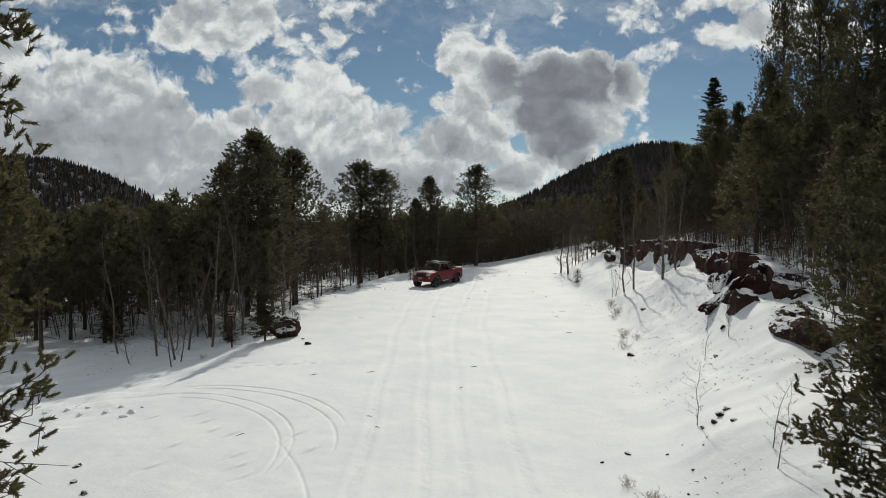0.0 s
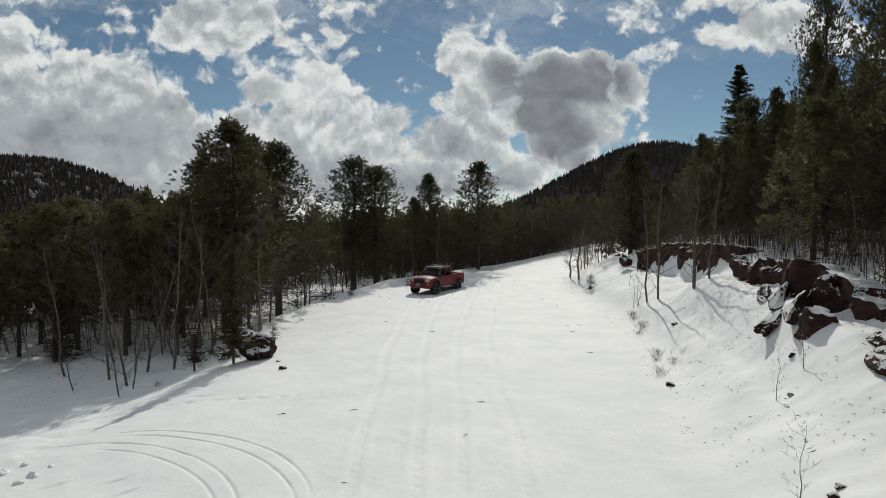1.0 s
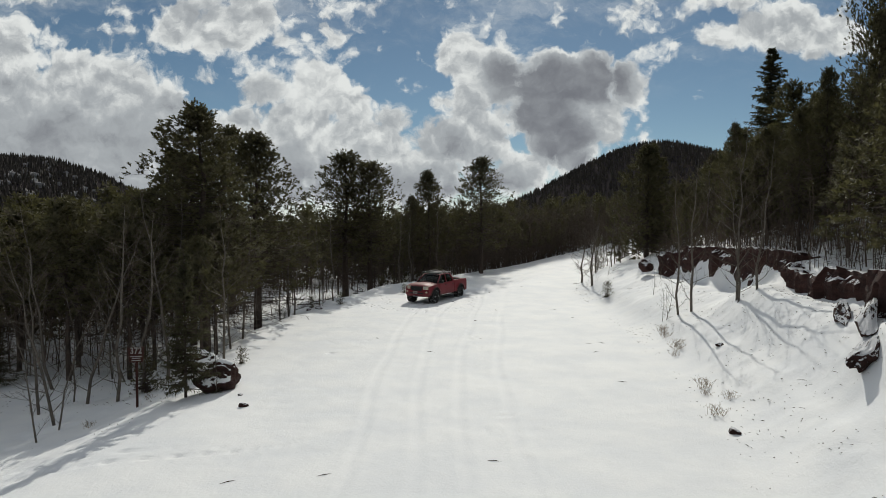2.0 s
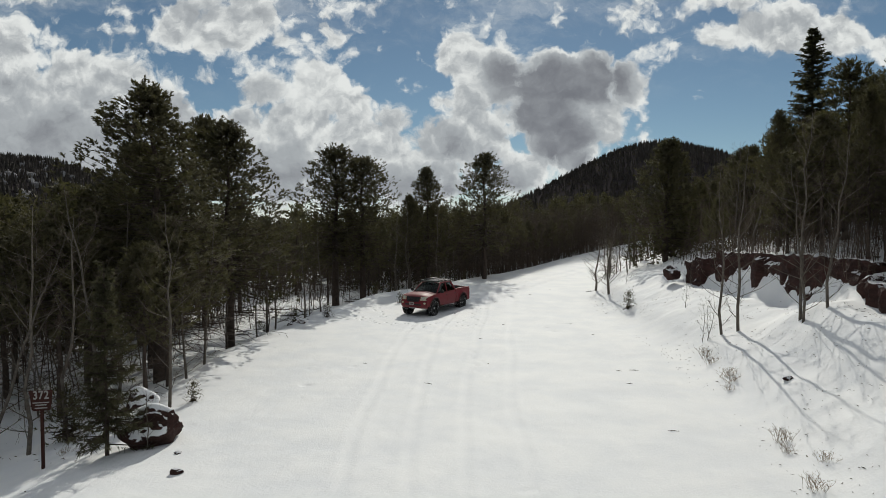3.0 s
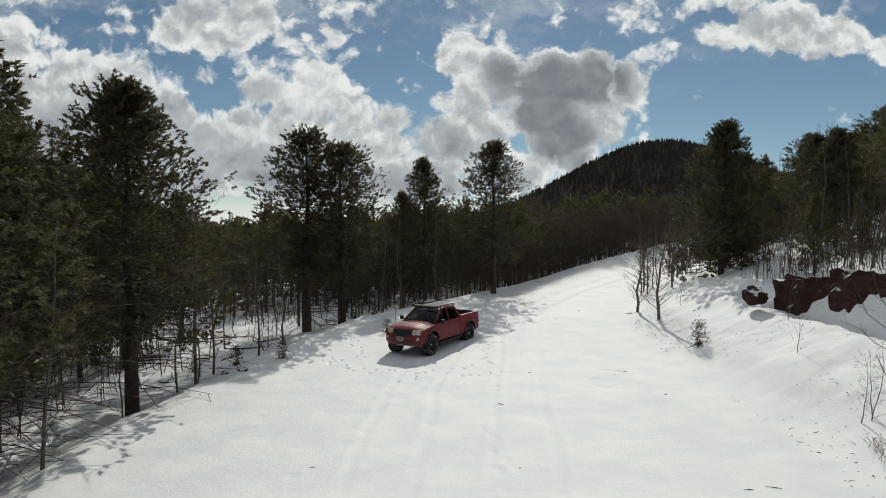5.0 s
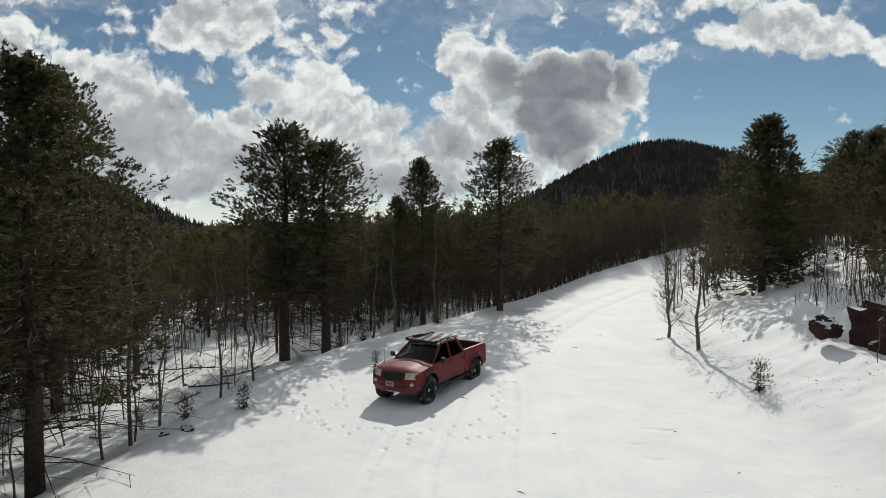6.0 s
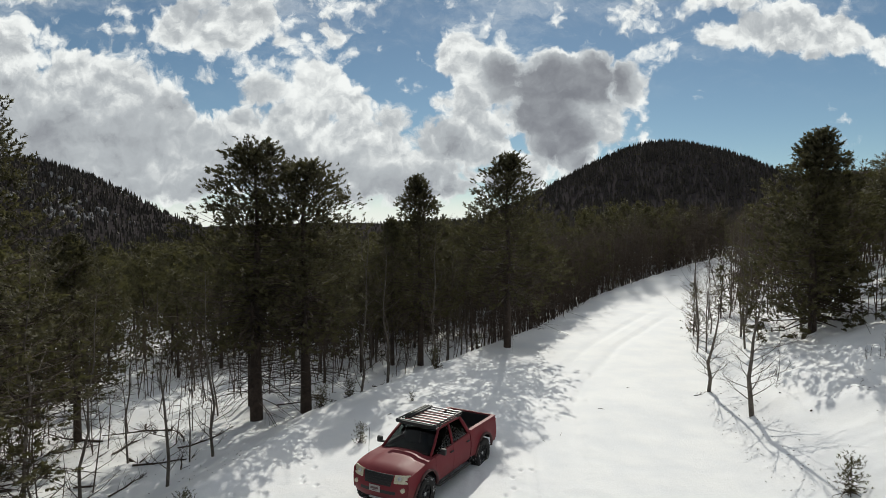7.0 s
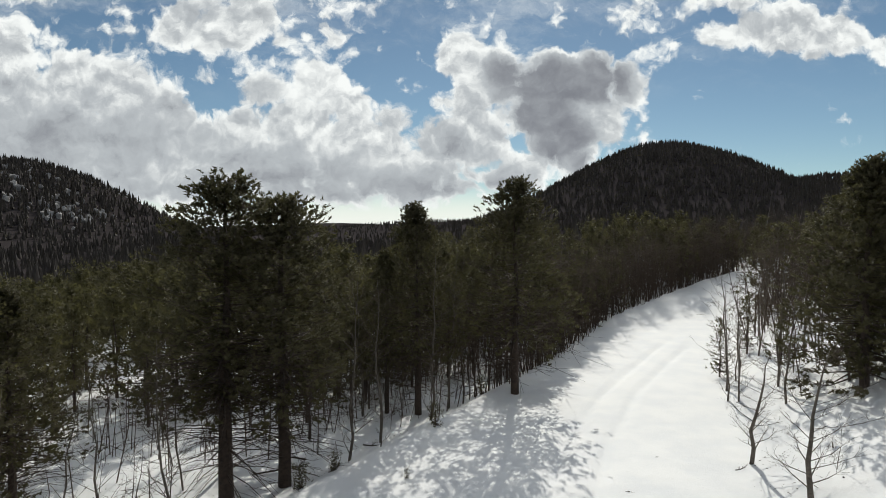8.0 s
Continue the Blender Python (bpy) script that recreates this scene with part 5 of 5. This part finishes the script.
# ---- rocks ----
def rock_mesh(seed, dims, strata=0.0, cuts=3, rugged=0.28):
    """A broken boulder: hewn by planes, then weathered."""
    rng = random.Random(seed)
    bm = bmesh.new()
    bmesh.ops.create_icosphere(bm, subdivisions=cuts, radius=1.0)
    planes = [(Vector((rng.gauss(0, 1), rng.gauss(0, 1), rng.gauss(0, 0.6))).normalized(), rng.uniform(0.55, 0.85)) for _ in range(9)]
    off = Vector((seed * 3.1, seed * 1.7, 0))
    for v in bm.verts:
        for nrm, d in planes:
            over = v.co.dot(nrm) - d
            if over > 0:
                v.co -= nrm * over
        v.co *= 1.0 + rugged * noise.noise(v.co * 1.6 + off) + 0.10 * noise.noise(v.co * 5.0 + off)
        v.co = Vector((v.co.x * dims[0] / 2, v.co.y * dims[1] / 2, v.co.z * dims[2] / 2)) * 1.25
        if strata:
            step = math.floor(v.co.z / strata + 0.3 * noise.noise(v.co * 0.8 + off)) % 2
            v.co.x *= 1 - 0.09 * step
            v.co.y *= 1 - 0.04 * step
    mesh = bpy.data.meshes.new("rock")
    bm.to_mesh(mesh)
    bm.free()
    mesh.materials.append(ROCK)
    return mesh


def rock(name, seed, x, y, z, dims, rz, label, group="", strata=0.0, cuts=3, tilt=0.0):
    ob = new(name, rock_mesh(seed, dims, strata, cuts))
    ob.matrix_world = pose(x, y, z, tilt, 0, rz)
    return tagged(ob, label, "rock", group)


def snow_capped(ob):
    """Lays a thin cap of snow over the top of a rock."""
    bm = bmesh.new()
    bm.from_mesh(ob.data)
    bm.normal_update()
    bmesh.ops.delete(bm, geom=[f for f in bm.faces if f.normal.z < 0.5], context="FACES")
    for v in bm.verts:
        inside = 0.0 if any(e.is_boundary for e in v.link_edges) else 1.0
        v.co += v.normal * (0.012 + 0.05 * inside)
    bmesh.ops.smooth_vert(bm, verts=bm.verts[:], factor=0.4, use_axis_x=True, use_axis_y=True, use_axis_z=True)
    part("snow_cap", bm, SNOW, ob, "thin cap of fresh snow", True)


def ledge_mesh(seed, line, step=0.13):
    """A broken rock wall along a line of (x, y, top), jointed into blocks, with a cap running back."""
    rng = random.Random(seed)
    pts, way = [Vector((x, y, 0)) for x, y, _ in line], [0.0]
    for a, b in zip(pts, pts[1:]):
        way.append(way[-1] + (b - a).length)
    n_along = int(way[-1] / step)
    cuts = [0.0]
    while cuts[-1] < way[-1]:
        cuts.append(cuts[-1] + rng.uniform(0.5, 2.0))
    push = [rng.uniform(-0.28, 0.22) for _ in cuts]
    rise = [rng.uniform(-0.22, 0.12) for _ in cuts]
    rows = 20
    verts, faces, cap = [], [], []
    for i in range(n_along + 1):
        s = way[-1] * i / n_along
        x, y, top = (float(np.interp(s, way, [p[c] for p in line])) for c in range(3))
        x2, y2, _ = (float(np.interp(s + 0.4, way, [p[c] for p in line])) for c in range(3))
        x1, y1, _ = (float(np.interp(s - 0.4, way, [p[c] for p in line])) for c in range(3))
        out = Vector((y2 - y1, x1 - x2, 0)).normalized()
        k = max(j for j, c in enumerate(cuts) if c <= s)
        low = 0.5
        top += rise[k] + 0.15 * noise.noise(Vector((s * 1.7, seed, 0)))
        for j in range(rows + 7):
            if j <= rows:
                z = low + (top - low) * j / rows
                shift = 0.0
                band = math.floor(z / 0.42 + 0.7 * noise.noise(Vector((s * 0.35, seed, 3))))
                block = math.floor(s / 0.8 + 0.37 * band)
                shift = push[k] + 0.16 * (lattice(np.array([block]), np.array([band]), seed)[0] - 0.5) - 0.10 * max(0, z - top + 0.5)
            else:
                c = (j - rows) / 6
                z = top + 0.08 * c - 1.0 * c ** 2
                shift = push[k] * (1 - c) - 2.2 * c
            q = Vector((x, y, z)) + out * shift
            q += Vector((noise.noise(q * 1.9), noise.noise(q * 1.9 + Vector((9, 0, 0))), 0.6 * noise.noise(q * 2.1 + Vector((0, 7, 0))))) * 0.13
            q += Vector((noise.noise(q * 7.0), noise.noise(q * 7.0 + Vector((5, 0, 0))), 0)) * 0.035
            verts.append(q)
    n = rows + 7
    for i in range(n_along):
        for j in range(n - 1):
            (cap if j >= rows else faces).append((i * n + j, i * n + j + 1, (i + 1) * n + j + 1, (i + 1) * n + j))
    return as_mesh("rock_face", verts, faces, ROCK), as_mesh("snow_cap", verts, cap, ROCK)


CLIFF = "dark red rock ledge with snow on its steps"
for seed, line in (
    (3, [(17.6, 1.9, 3.0), (15.2, 0.7, 3.1), (15.5, -3.0, 3.55), (15.55, -7.0, 3.8), (15.5, -11.0, 3.9), (15.4, -14.9, 3.7), (17.4, -15.8, 3.3)]),
    (8, [(16.6, -14.5, 3.3), (14.45, -15.2, 3.25), (14.3, -18.0, 3.3), (13.9, -21.0, 3.5), (13.3, -24.0, 3.55), (12.8, -27.0, 3.1), (12.6, -28.6, 2.7), (13.8, -29.6, 2.4)]),
):
    top = new("rock_ledge")
    face, cap = ledge_mesh(seed, line)
    mesh_part("rock_face", face, top, "bare dark red rock face")
    mesh_part("snow_cap", cap, top, "patchy snow over the broken top")
    tagged(top, CLIFF, "rock", "cliff ledges")
rock("fallen_rock", 110, 14.3, 0.8, 2.3, (0.7, 0.9, 0.7), 30, "broken red rock slab fallen on the snowy bank", "fallen rocks", 0.34, 4)
for i, (x, y, up_by, sx, sy, sz, rz, tilt) in enumerate((
    (12.2, -25.6, 0.06, 0.5, 2.6, 0.7, -42, 14), (11.6, -27.4, 0.12, 0.6, 1.0, 1.0, 25, 0), (12.6, -23.6, 0.04, 0.5, 2.2, 0.6, -36, 14), (13.0, -25.7, 0.22, 0.9, 1.1, 1.2, 10, 8), (11.7, -24.9, 0.05, 0.45, 1.8, 0.5, -46, 12),
    (12.9, -22.0, 0.02, 0.40, 1.5, 0.5, -30, 12), (12.1, -30.2, 0.10, 0.8, 1.4, 0.8, 0, 0), (11.5, -31.8, 0.15, 1.0, 2.4, 1.0, 8, 0),
)):
    rock("fallen_rock", 130 + i, x, y, height(x, y) + up_by, (sx, sy, sz), rz, "broken red rock slab fallen on the snowy bank", "fallen rocks", 0.3, 4, tilt)

snow_capped(rock("boulder", 151, -5.75, -20.4, 0.02, (1.25, 0.95, 0.9), 15, "rounded red boulder capped with snow beside the road", cuts=4))
snow_capped(rock("boulder", 152, -7.0, -18.6, 0.05, (1.0, 0.8, 0.8), 60, "low red boulder half buried in snow", cuts=4))
for i, (x, y, s) in enumerate(((-4.47, -22.35, 0.30), (-4.9, -21.2, 0.16), (8.57, -24.7, 0.36), (5.52, -35.0, 0.18), (4.81, -35.5, 0.10), (7.75, -34.75, 0.22), (7.53, -34.95, 0.20), (7.76, -35.44, 0.16), (8.0, -34.5, 0.2), (7.3, -34.85, 0.14), (6.9, -35.9, 0.08), (6.3, -35.4, 0.07), (6.4, -36.6, 0.08), (6.0, -37.4, 0.08), (6.7, -35.2, 0.07), (7.1, -35.6, 0.08), (-6.68, -35.73, 0.2), (-6.27, -36.58, 0.16), (-5.76, -37.13, 0.18), (11.4, -17.2, 0.3), (10.9, -27.6, 0.25), (9.9, -29.4, 0.2), (-5.98, -3.13, 0.45), (-6.5, -3.5, 0.3), (13.2, 4.3, 0.12), (13.4, 6.6, 0.1))):
    rock("stone", 160 + i, x, y, height(x, y) + s * 0.05, (s * 0.95, s * 0.75, s * 0.55), 47 * i, "small dark stone lying in the snow", "scattered stones", cuts=2)

# pale crags on the far hill
PALE = simple("pale_crag", (0.16, 0.15, 0.145), (0.42, 0.41, 0.40), 0.9, 0.15, bump=0.6, fine=1.2)
crag_rng = random.Random(12)
for i in range(120):
    f = crag_rng.random()
    x, y = -392 + 98 * f + crag_rng.gauss(0, 7), crag_rng.uniform(490, 596 - 22 * f)
    size = crag_rng.uniform(2.5, 7.5)
    ob = new("crag", rock_mesh(400 + i, (size, size * 0.7, size * crag_rng.uniform(0.5, 1.1)), 0.9, 2, 0.4))
    ob.data.materials.clear()
    ob.data.materials.append(PALE)
    ob.matrix_world = pose(x, y, height(x, y) + 0.12 * size, crag_rng.uniform(-25, 25), 0, crag_rng.uniform(0, 360))
    tagged(ob, "pale grey crag dusted with snow on the distant hill", "crag", "far crags")

# clods of snow thrown up along the side road
clod_rng = random.Random(21)
for i in range(16):
    f = i / 15
    x, y = -11.5 + 4.4 * f + clod_rng.uniform(-0.4, 0.4), -29.6 - 2.2 * f + clod_rng.uniform(-0.4, 0.4)
    s = clod_rng.uniform(0.06, 0.19)
    ob = new("snow_clod", rock_mesh(500 + i, (s * 1.4, s, s * 0.6), cuts=2))
    ob.data.materials.clear()
    ob.data.materials.append(SNOW)
    ob.matrix_world = pose(x, y, height(x, y) + s * 0.08, 0, 0, clod_rng.uniform(0, 360))
    tagged(ob, "lump of packed white snow on the verge", "snow clod", "snow clods")


# ---- young trees, shrubs and dead wood ----
SAPLINGS = [pine_meshes(201 + s, 1.2, 0.42, 0.06, 24, 8, 9, size=0.10, width=0.012, lean=0.03, trunk_r=0.018) for s in range(2)]
YOUNG_SPRUCE = spruce_meshes(211, 3.7, 1.15, 0.07, 26, 8, 70, width=0.014, trunk_r=0.06, length=0.55)
SLIM_PINE = pine_meshes(212, 3.2, 0.62, 0.12, 34, 6, 9, size=0.15, width=0.018, lean=0.08, trunk_r=0.045)


def sapling(x, y, tall, kind=0, rz=0.0):
    return tree("pine_sapling", SAPLINGS[kind], planted(x, y, rz, tall / 1.2), "small green pine sapling poking out of the snow", "sapling", "pine saplings")


for i, (x, y, tall) in enumerate(((-6.75, -1.44, 0.75), (-5.03, -1.08, 0.75), (11.6, -0.3, 0.95), (-1.45, 4.2, 0.6), (0.0, 8.7, 0.35), (0.9, 14.0, 0.9), (-9.0, -18.6, 1.5), (-9.4, -17.6, 0.8), (-6.2, -16.9, 0.6), (-9.2, 0.6, 0.5), (-8.7, -0.2, 0.4), (3.2, 20.0, 0.9), (-3.4, 7.8, 0.8), (-2.6, 9.6, 0.7))):
    sapling(x, y, tall, i % 2, 67 * i)
taken.append((-6.7, -21.2, 1.2))
tree("spruce_tree", YOUNG_SPRUCE, planted(-6.65, -21.0, 40, 1.22, wide=0.64), "dense young spruce with drooping branches down to the snow", "spruce tree")
tree("spruce_tree", YOUNG_SPRUCE, planted(-16.1, -16.0, 140, 0.8), "dense young spruce with drooping branches down to the snow", "spruce tree")
for x, y, s, rz in ((16.5, 22.6, 1.03, 0), (18.3, 19.6, 0.9, 60), (19.6, 26.0, 1.1, 200)):
    tree("pine_tree", SLIM_PINE, planted(x, y, rz, s), "slim young pine beside the snowy road", "pine tree", "slim young pines")

# bare aspens that stand apart: x, y, size, mesh, turn, lean across, lean along
for x, y, s, kind, rz, lx, ly in [
    (12.3, -10.7, 0.95, 0, 30, 3, -3), (12.68, -11.2, 1.0, 1, 100, 0, 0), (13.3, -14.4, 1.02, 2, 200, 2, -3), (13.75, -15.2, 0.85, 3, 310, 0, 2), (13.2, -14.7, 0.8, 1, 20, -3, 2),
    (-8.9, -17.1, 1.0, 1, 40, 0, -2), (-6.75, -17.3, 0.86, 2, 60, 0, 2), (-9.8, -14.4, 1.05, 0, 250, 3, -5),
    (-10.6, -21.2, 0.8, 2, 30, 2, -9), (-9.7, -19.2, 0.95, 3, 110, 4, -11), (-9.2, -18.4, 0.9, 0, 160, -2, -7), (-11.0, -18.6, 0.9, 1, 210, 3, -12), (-12.2, -19.4, 0.8, 2, 280, 5, -6), (-13.4, -16.6, 1.0, 3, 15, 4, -10), (-14.2, -19.0, 0.85, 0, 75, 2, -8),
] + [
    (-7.1, 2.7, 0.85, 1, 90, 0, 2), (-6.5, 5.0, 0.9, 0, 10, 2, 0), (-8.1, -0.2, 0.9, 3, 70, 0, 3), (-7.6, -13.9, 0.8, 2, 190, 0, 4),
]:
    tree("aspen_tree", ASPENS[kind], planted(x, y, rz, s, lx, ly), ASPEN_LABEL, "aspen tree", "bare aspens")
for x, y, s, kind, rz, lx, ly in ((12.14, 9.84, 0.62, 2, 80, 0, -4), (12.1, 6.0, 0.68, 0, 150, 2, 3)):
    tree("aspen_tree", STOUT_ASPEN, planted(x, y, rz, s, lx, ly, wide=1.5), "stout young aspen with bare crooked twigs beside the road", "aspen tree", "bare aspens")
for x, y, s, kind, rz, lx, ly in [
    (-10.0, -23.0, 0.8, 0, 0, 0, -8), (-12.6, -21.2, 0.7, 1, 50, 0, -12), (-11.9, -17.9, 0.9, 2, 120, 4, -10), (-10.1, -21.8, 0.85, 1, 200, 0, -9), (-11.8, -15.4, 1.1, 0, 90, 0, -14), (-11.1, -15.7, 1.1, 2, 10, 3, -12), (-8.0, -2.2, 1.0, 1, 300, 0, 4),
] + [
    (-5.75, -20.9, 0.42, 0, 40, 0, 0), (11.75, -10.6, 0.42, 1, 0, 0, 14), (11.6, -10.4, 0.38, 2, 80, 5, -12), (11.9, -10.4, 0.35, 0, 160, -8, 5), (13.6, 7.2, 0.36, 1, 30, 0, 8), (7.45, -37.9, 0.32, 2, 0, 0, 12), (7.3, -34.5, 0.34, 0, 70, 0, -10), (7.7, -37.2, 0.30, 1, 170, 0, -6), (9.6, -29.3, 0.3, 2, 10, 4, 4), (10.6, -28.7, 0.34, 0, 80, 0, 6), (12.9, -5.2, 0.36, 1, 10, 0, 5), (14.4, -1.8, 0.4, 2, 220, 0, 0),
]:
    tree("aspen_sapling", THIN_ASPENS[kind], planted(x, y, rz, s, lx, ly), "thin bare aspen sapling leaning out of the snow", "aspen sapling", "aspen saplings")


def shrub_mesh(seed, wide, tall, stalks):
    rng = random.Random(seed)
    v, f = [], []
    for _ in range(stalks):
        a, lean = rng.uniform(0, 6.28), rng.uniform(0.1, 1.0)
        root = Vector((rng.gauss(0, wide * 0.18), rng.gauss(0, wide * 0.18), -0.05))
        tip = root + Vector((math.cos(a) * lean * wide * 0.6, math.sin(a) * lean * wide * 0.6, tall * rng.uniform(0.5, 1.1)))
        mid = root.lerp(tip, 0.5) + Vector((0, 0, tall * 0.1))
        tube(v, f, [root, mid, tip], [0.006, 0.005, 0.003], 3)
        for _ in range(4):
            q = mid.lerp(tip, rng.random())
            tube(v, f, [q, q + Vector((rng.gauss(0, 0.06), rng.gauss(0, 0.06), rng.uniform(0.03, 0.14)))], [0.004, 0.002], 3)
    return as_mesh("dry_shrub", v, f, DRY)


SHRUBS = [shrub_mesh(300 + s, 0.75, 0.46, 26) for s in range(3)]
for i, (x, y, s) in enumerate(((11.05, -12.2, 0.9), (10.55, -15.4, 1.0), (9.54, -20.5, 1.15), (8.8, -23.2, 1.0), (9.65, -22.1, 0.8), (10.9, -13.0, 0.9), (10.7, -14.8, 1.0), (10.2, -16.0, 0.7), (11.2, -11.6, 0.8), (9.3, -21.2, 0.7), (5.0, -36.8, 0.7), (5.3, -37.5, 0.8), (-9.0, -22.2, 0.7), (-8.3, -19.9, 0.6))):
    ob = new("dry_shrub", SHRUBS[i % 3])
    ob.matrix_world = planted(x, y, 50 * i, s * 0.72, sink=0.02)
    tagged(ob, "dry brown leafless shrub standing in the snow", "shrub", "dry shrubs")


def log_mesh(seed, length, r):
    rng = random.Random(seed)
    v, f = [], []
    pts = [Vector((length * i / 5, rng.uniform(-0.25, 0.25) * length * 0.3, 0.03 + rng.uniform(-0.02, 0.03))) for i in range(6)]
    tube(v, f, pts, [r * (1 - 0.13 * i) for i in range(6)], 6)
    for _ in range(14):
        p = pts[rng.randrange(1, 5)]
        tube(v, f, [p, p + Vector((rng.uniform(-0.1, 0.5), rng.uniform(-0.5, 0.5), rng.uniform(0.05, 0.5)))], [r * 0.28, 0.004], 4)
    return as_mesh("fallen_log", v, f, PINE_BARK, True)


LOGS = [log_mesh(320 + s, 3.0, 0.05) for s in range(3)]
logs = [(-9.0, 4.5, 20, 1.0), (-10.5, 6.0, 70, 1.2), (-8.2, 7.0, 130, 0.9), (-12.0, 3.0, 200, 1.2), (-6.9, 8.3, 250, 0.8), (-11.0, 9.5, 310, 1.1), (-13.5, 5.5, 40, 1.2), (-14.0, -6.0, 100, 1.0), (-10.0, -1.0, 10, 0.7), (17.5, -12.0, 80, 1.0), (18.5, -20.0, 140, 1.0), (16.8, -4.5, 30, 0.9), (14.2, 8.5, 60, 0.6), (14.3, 9.8, 15, 0.6),
        (-9.6, 5.2, 340, 1.3), (-10.2, 3.2, 15, 1.0), (-11.6, 7.4, 160, 1.2), (-8.0, 5.9, 60, 0.9), (-7.3, 4.2, 110, 0.8), (-12.8, 1.0, 20, 1.0), (-9.4, 8.6, 200, 1.1), (-6.0, 11.4, 30, 1.0), (-4.4, 13.2, 150, 0.9), (-2.2, 14.6, 10, 0.8), (-8.6, 2.2, 80, 0.8)]
for i, (x, y, rz, s) in enumerate(logs):
    ob = new("fallen_log", LOGS[i % 3])
    ob.matrix_world = planted(x, y, rz, s * 0.75, sink=-0.01)
    tagged(ob, "dead grey fallen branch lying on the snow", "log", "fallen logs")
ob = new("fallen_branch", LOGS[1])
ob.matrix_world = planted(9.1, -30.9, 28, 0.36, sink=0.0)
tagged(ob, "broken dry branch lying on the snowy bank", "branch")
ob = new("fallen_branch", LOGS[2])
ob.matrix_world = planted(11.4, 9.3, 40, 0.3, sink=0.0)
tagged(ob, "broken dry branch lying beside the road", "branch")


# ---- forest road sign ----
def build_sign():
    top = new("road_sign")
    wood = simple("sign_brown", (0.040, 0.017, 0.014), (0.062, 0.027, 0.022), 0.8, 14.0, spec=0.1)
    white = simple("sign_white", (0.26, 0.25, 0.24), (0.36, 0.35, 0.33), 0.7, 30.0, spec=0.1)
    bm = box_bm(0, 0, 0.55, 0.085, 0.085, 1.9, 0.012)
    part("post", bm, wood, top, "dark brown wooden post")
    bm = bmesh.new()
    rim = [(-0.30, 0.24), (0.30, 0.24), (0.31, 0.21), (0.25, -0.20), (0.22, -0.235), (-0.22, -0.235), (-0.25, -0.20), (-0.31, 0.21)]
    face = bm.faces.new([bm.verts.new((x, -0.05, z + 1.62)) for x, z in rim])
    ext = bmesh.ops.extrude_face_region(bm, geom=[face])
    bmesh.ops.translate(bm, vec=(0, -0.025, 0), verts=[g for g in ext["geom"] if isinstance(g, bmesh.types.BMVert)])
    bmesh.ops.recalc_face_normals(bm, faces=bm.faces[:])
    board = part("board", bm, wood, top, "brown tapered sign board")
    text = bpy.data.curves.new("number", "FONT")
    text.body, text.size, text.align_x, text.align_y, text.extrude, text.space_character = "372", 0.27, "CENTER", "CENTER", 0.004, 1.1
    text.offset = 0.006
    text.materials.append(white)
    ob = new("number", text)
    ob.parent = board
    ob.matrix_local = pose(0, -0.082, 1.745, 90, 0, 0)
    tagged(ob, "white route number")
    for z, w in ((1.575, 0.44), (1.52, 0.30), (1.45, 0.34)):
        part("text_bar", box_bm(0, -0.079, z, w, 0.008, 0.026), white, board)
    return tagged(top, "brown forest road sign on a dark wooden post", "sign")


build_sign().matrix_world = pose(-8.1, -21.1, height(-8.1, -21.1), 0, 0, 14) @ Matrix.Diagonal((0.78, 0.78, 1.0, 1.0))


# ---- litter on the snow ----
def litter():
    rng = random.Random(9)
    v, f = [], []
    for _ in range(4600):
        if rng.random() < 0.6:
            y = rng.uniform(-38, 10)
            x = right_toe(y) + rng.random() ** 0.8 * 6 - 0.3
        else:
            y = rng.uniform(-24, 24)
            x = left_edge(y) - 0.5 - rng.random() * 10
        if float(rough_noise(np.array([x]), np.array([y]), 2.2, 40)[0]) < -0.05:
            continue
        z = height(x, y)
        a, ln, w = rng.uniform(0, 6.28), rng.uniform(0.02, 0.10) * rng.choice((0.6, 1, 1.6)), rng.uniform(0.005, 0.014)
        d, s = Vector((math.cos(a), math.sin(a), rng.uniform(-0.1, 0.35))) * ln, Vector((-math.sin(a), math.cos(a), 0)) * w
        p, b = Vector((x, y, z + 0.006)), len(v)
        v.extend((p - s, p + s, p + d + s * 0.5, p + d * 0.5 + Vector((0, 0, w * 1.5))))
        f.extend(((b, b + 1, b + 3), (b + 1, b + 2, b + 3), (b + 2, b, b + 3)))
    for _ in range(26):
        y = rng.uniform(-34, 12)
        x = rng.uniform(left_edge(y) + 1, right_toe(y) - 0.5)
        a, ln = rng.gauss(0, 0.6), rng.uniform(0.05, 0.4)
        d, s = Vector((math.cos(a), math.sin(a), 0)) * ln, Vector((-math.sin(a), math.cos(a), 0)) * rng.uniform(0.004, 0.009)
        p, b = Vector((x, y, height(x, y) + 0.008)), len(v)
        v.extend((p - s, p + s, p + d, p + d * 0.5 + Vector((0, 0, 0.02))))
        f.extend(((b, b + 1, b + 3), (b + 1, b + 2, b + 3), (b + 2, b, b + 3)))
    return as_mesh("twig_litter", v, f, TWIG)


tagged(new("twig_litter", litter()), "dark twigs and needles scattered on the snow", "litter", kind="stuff")
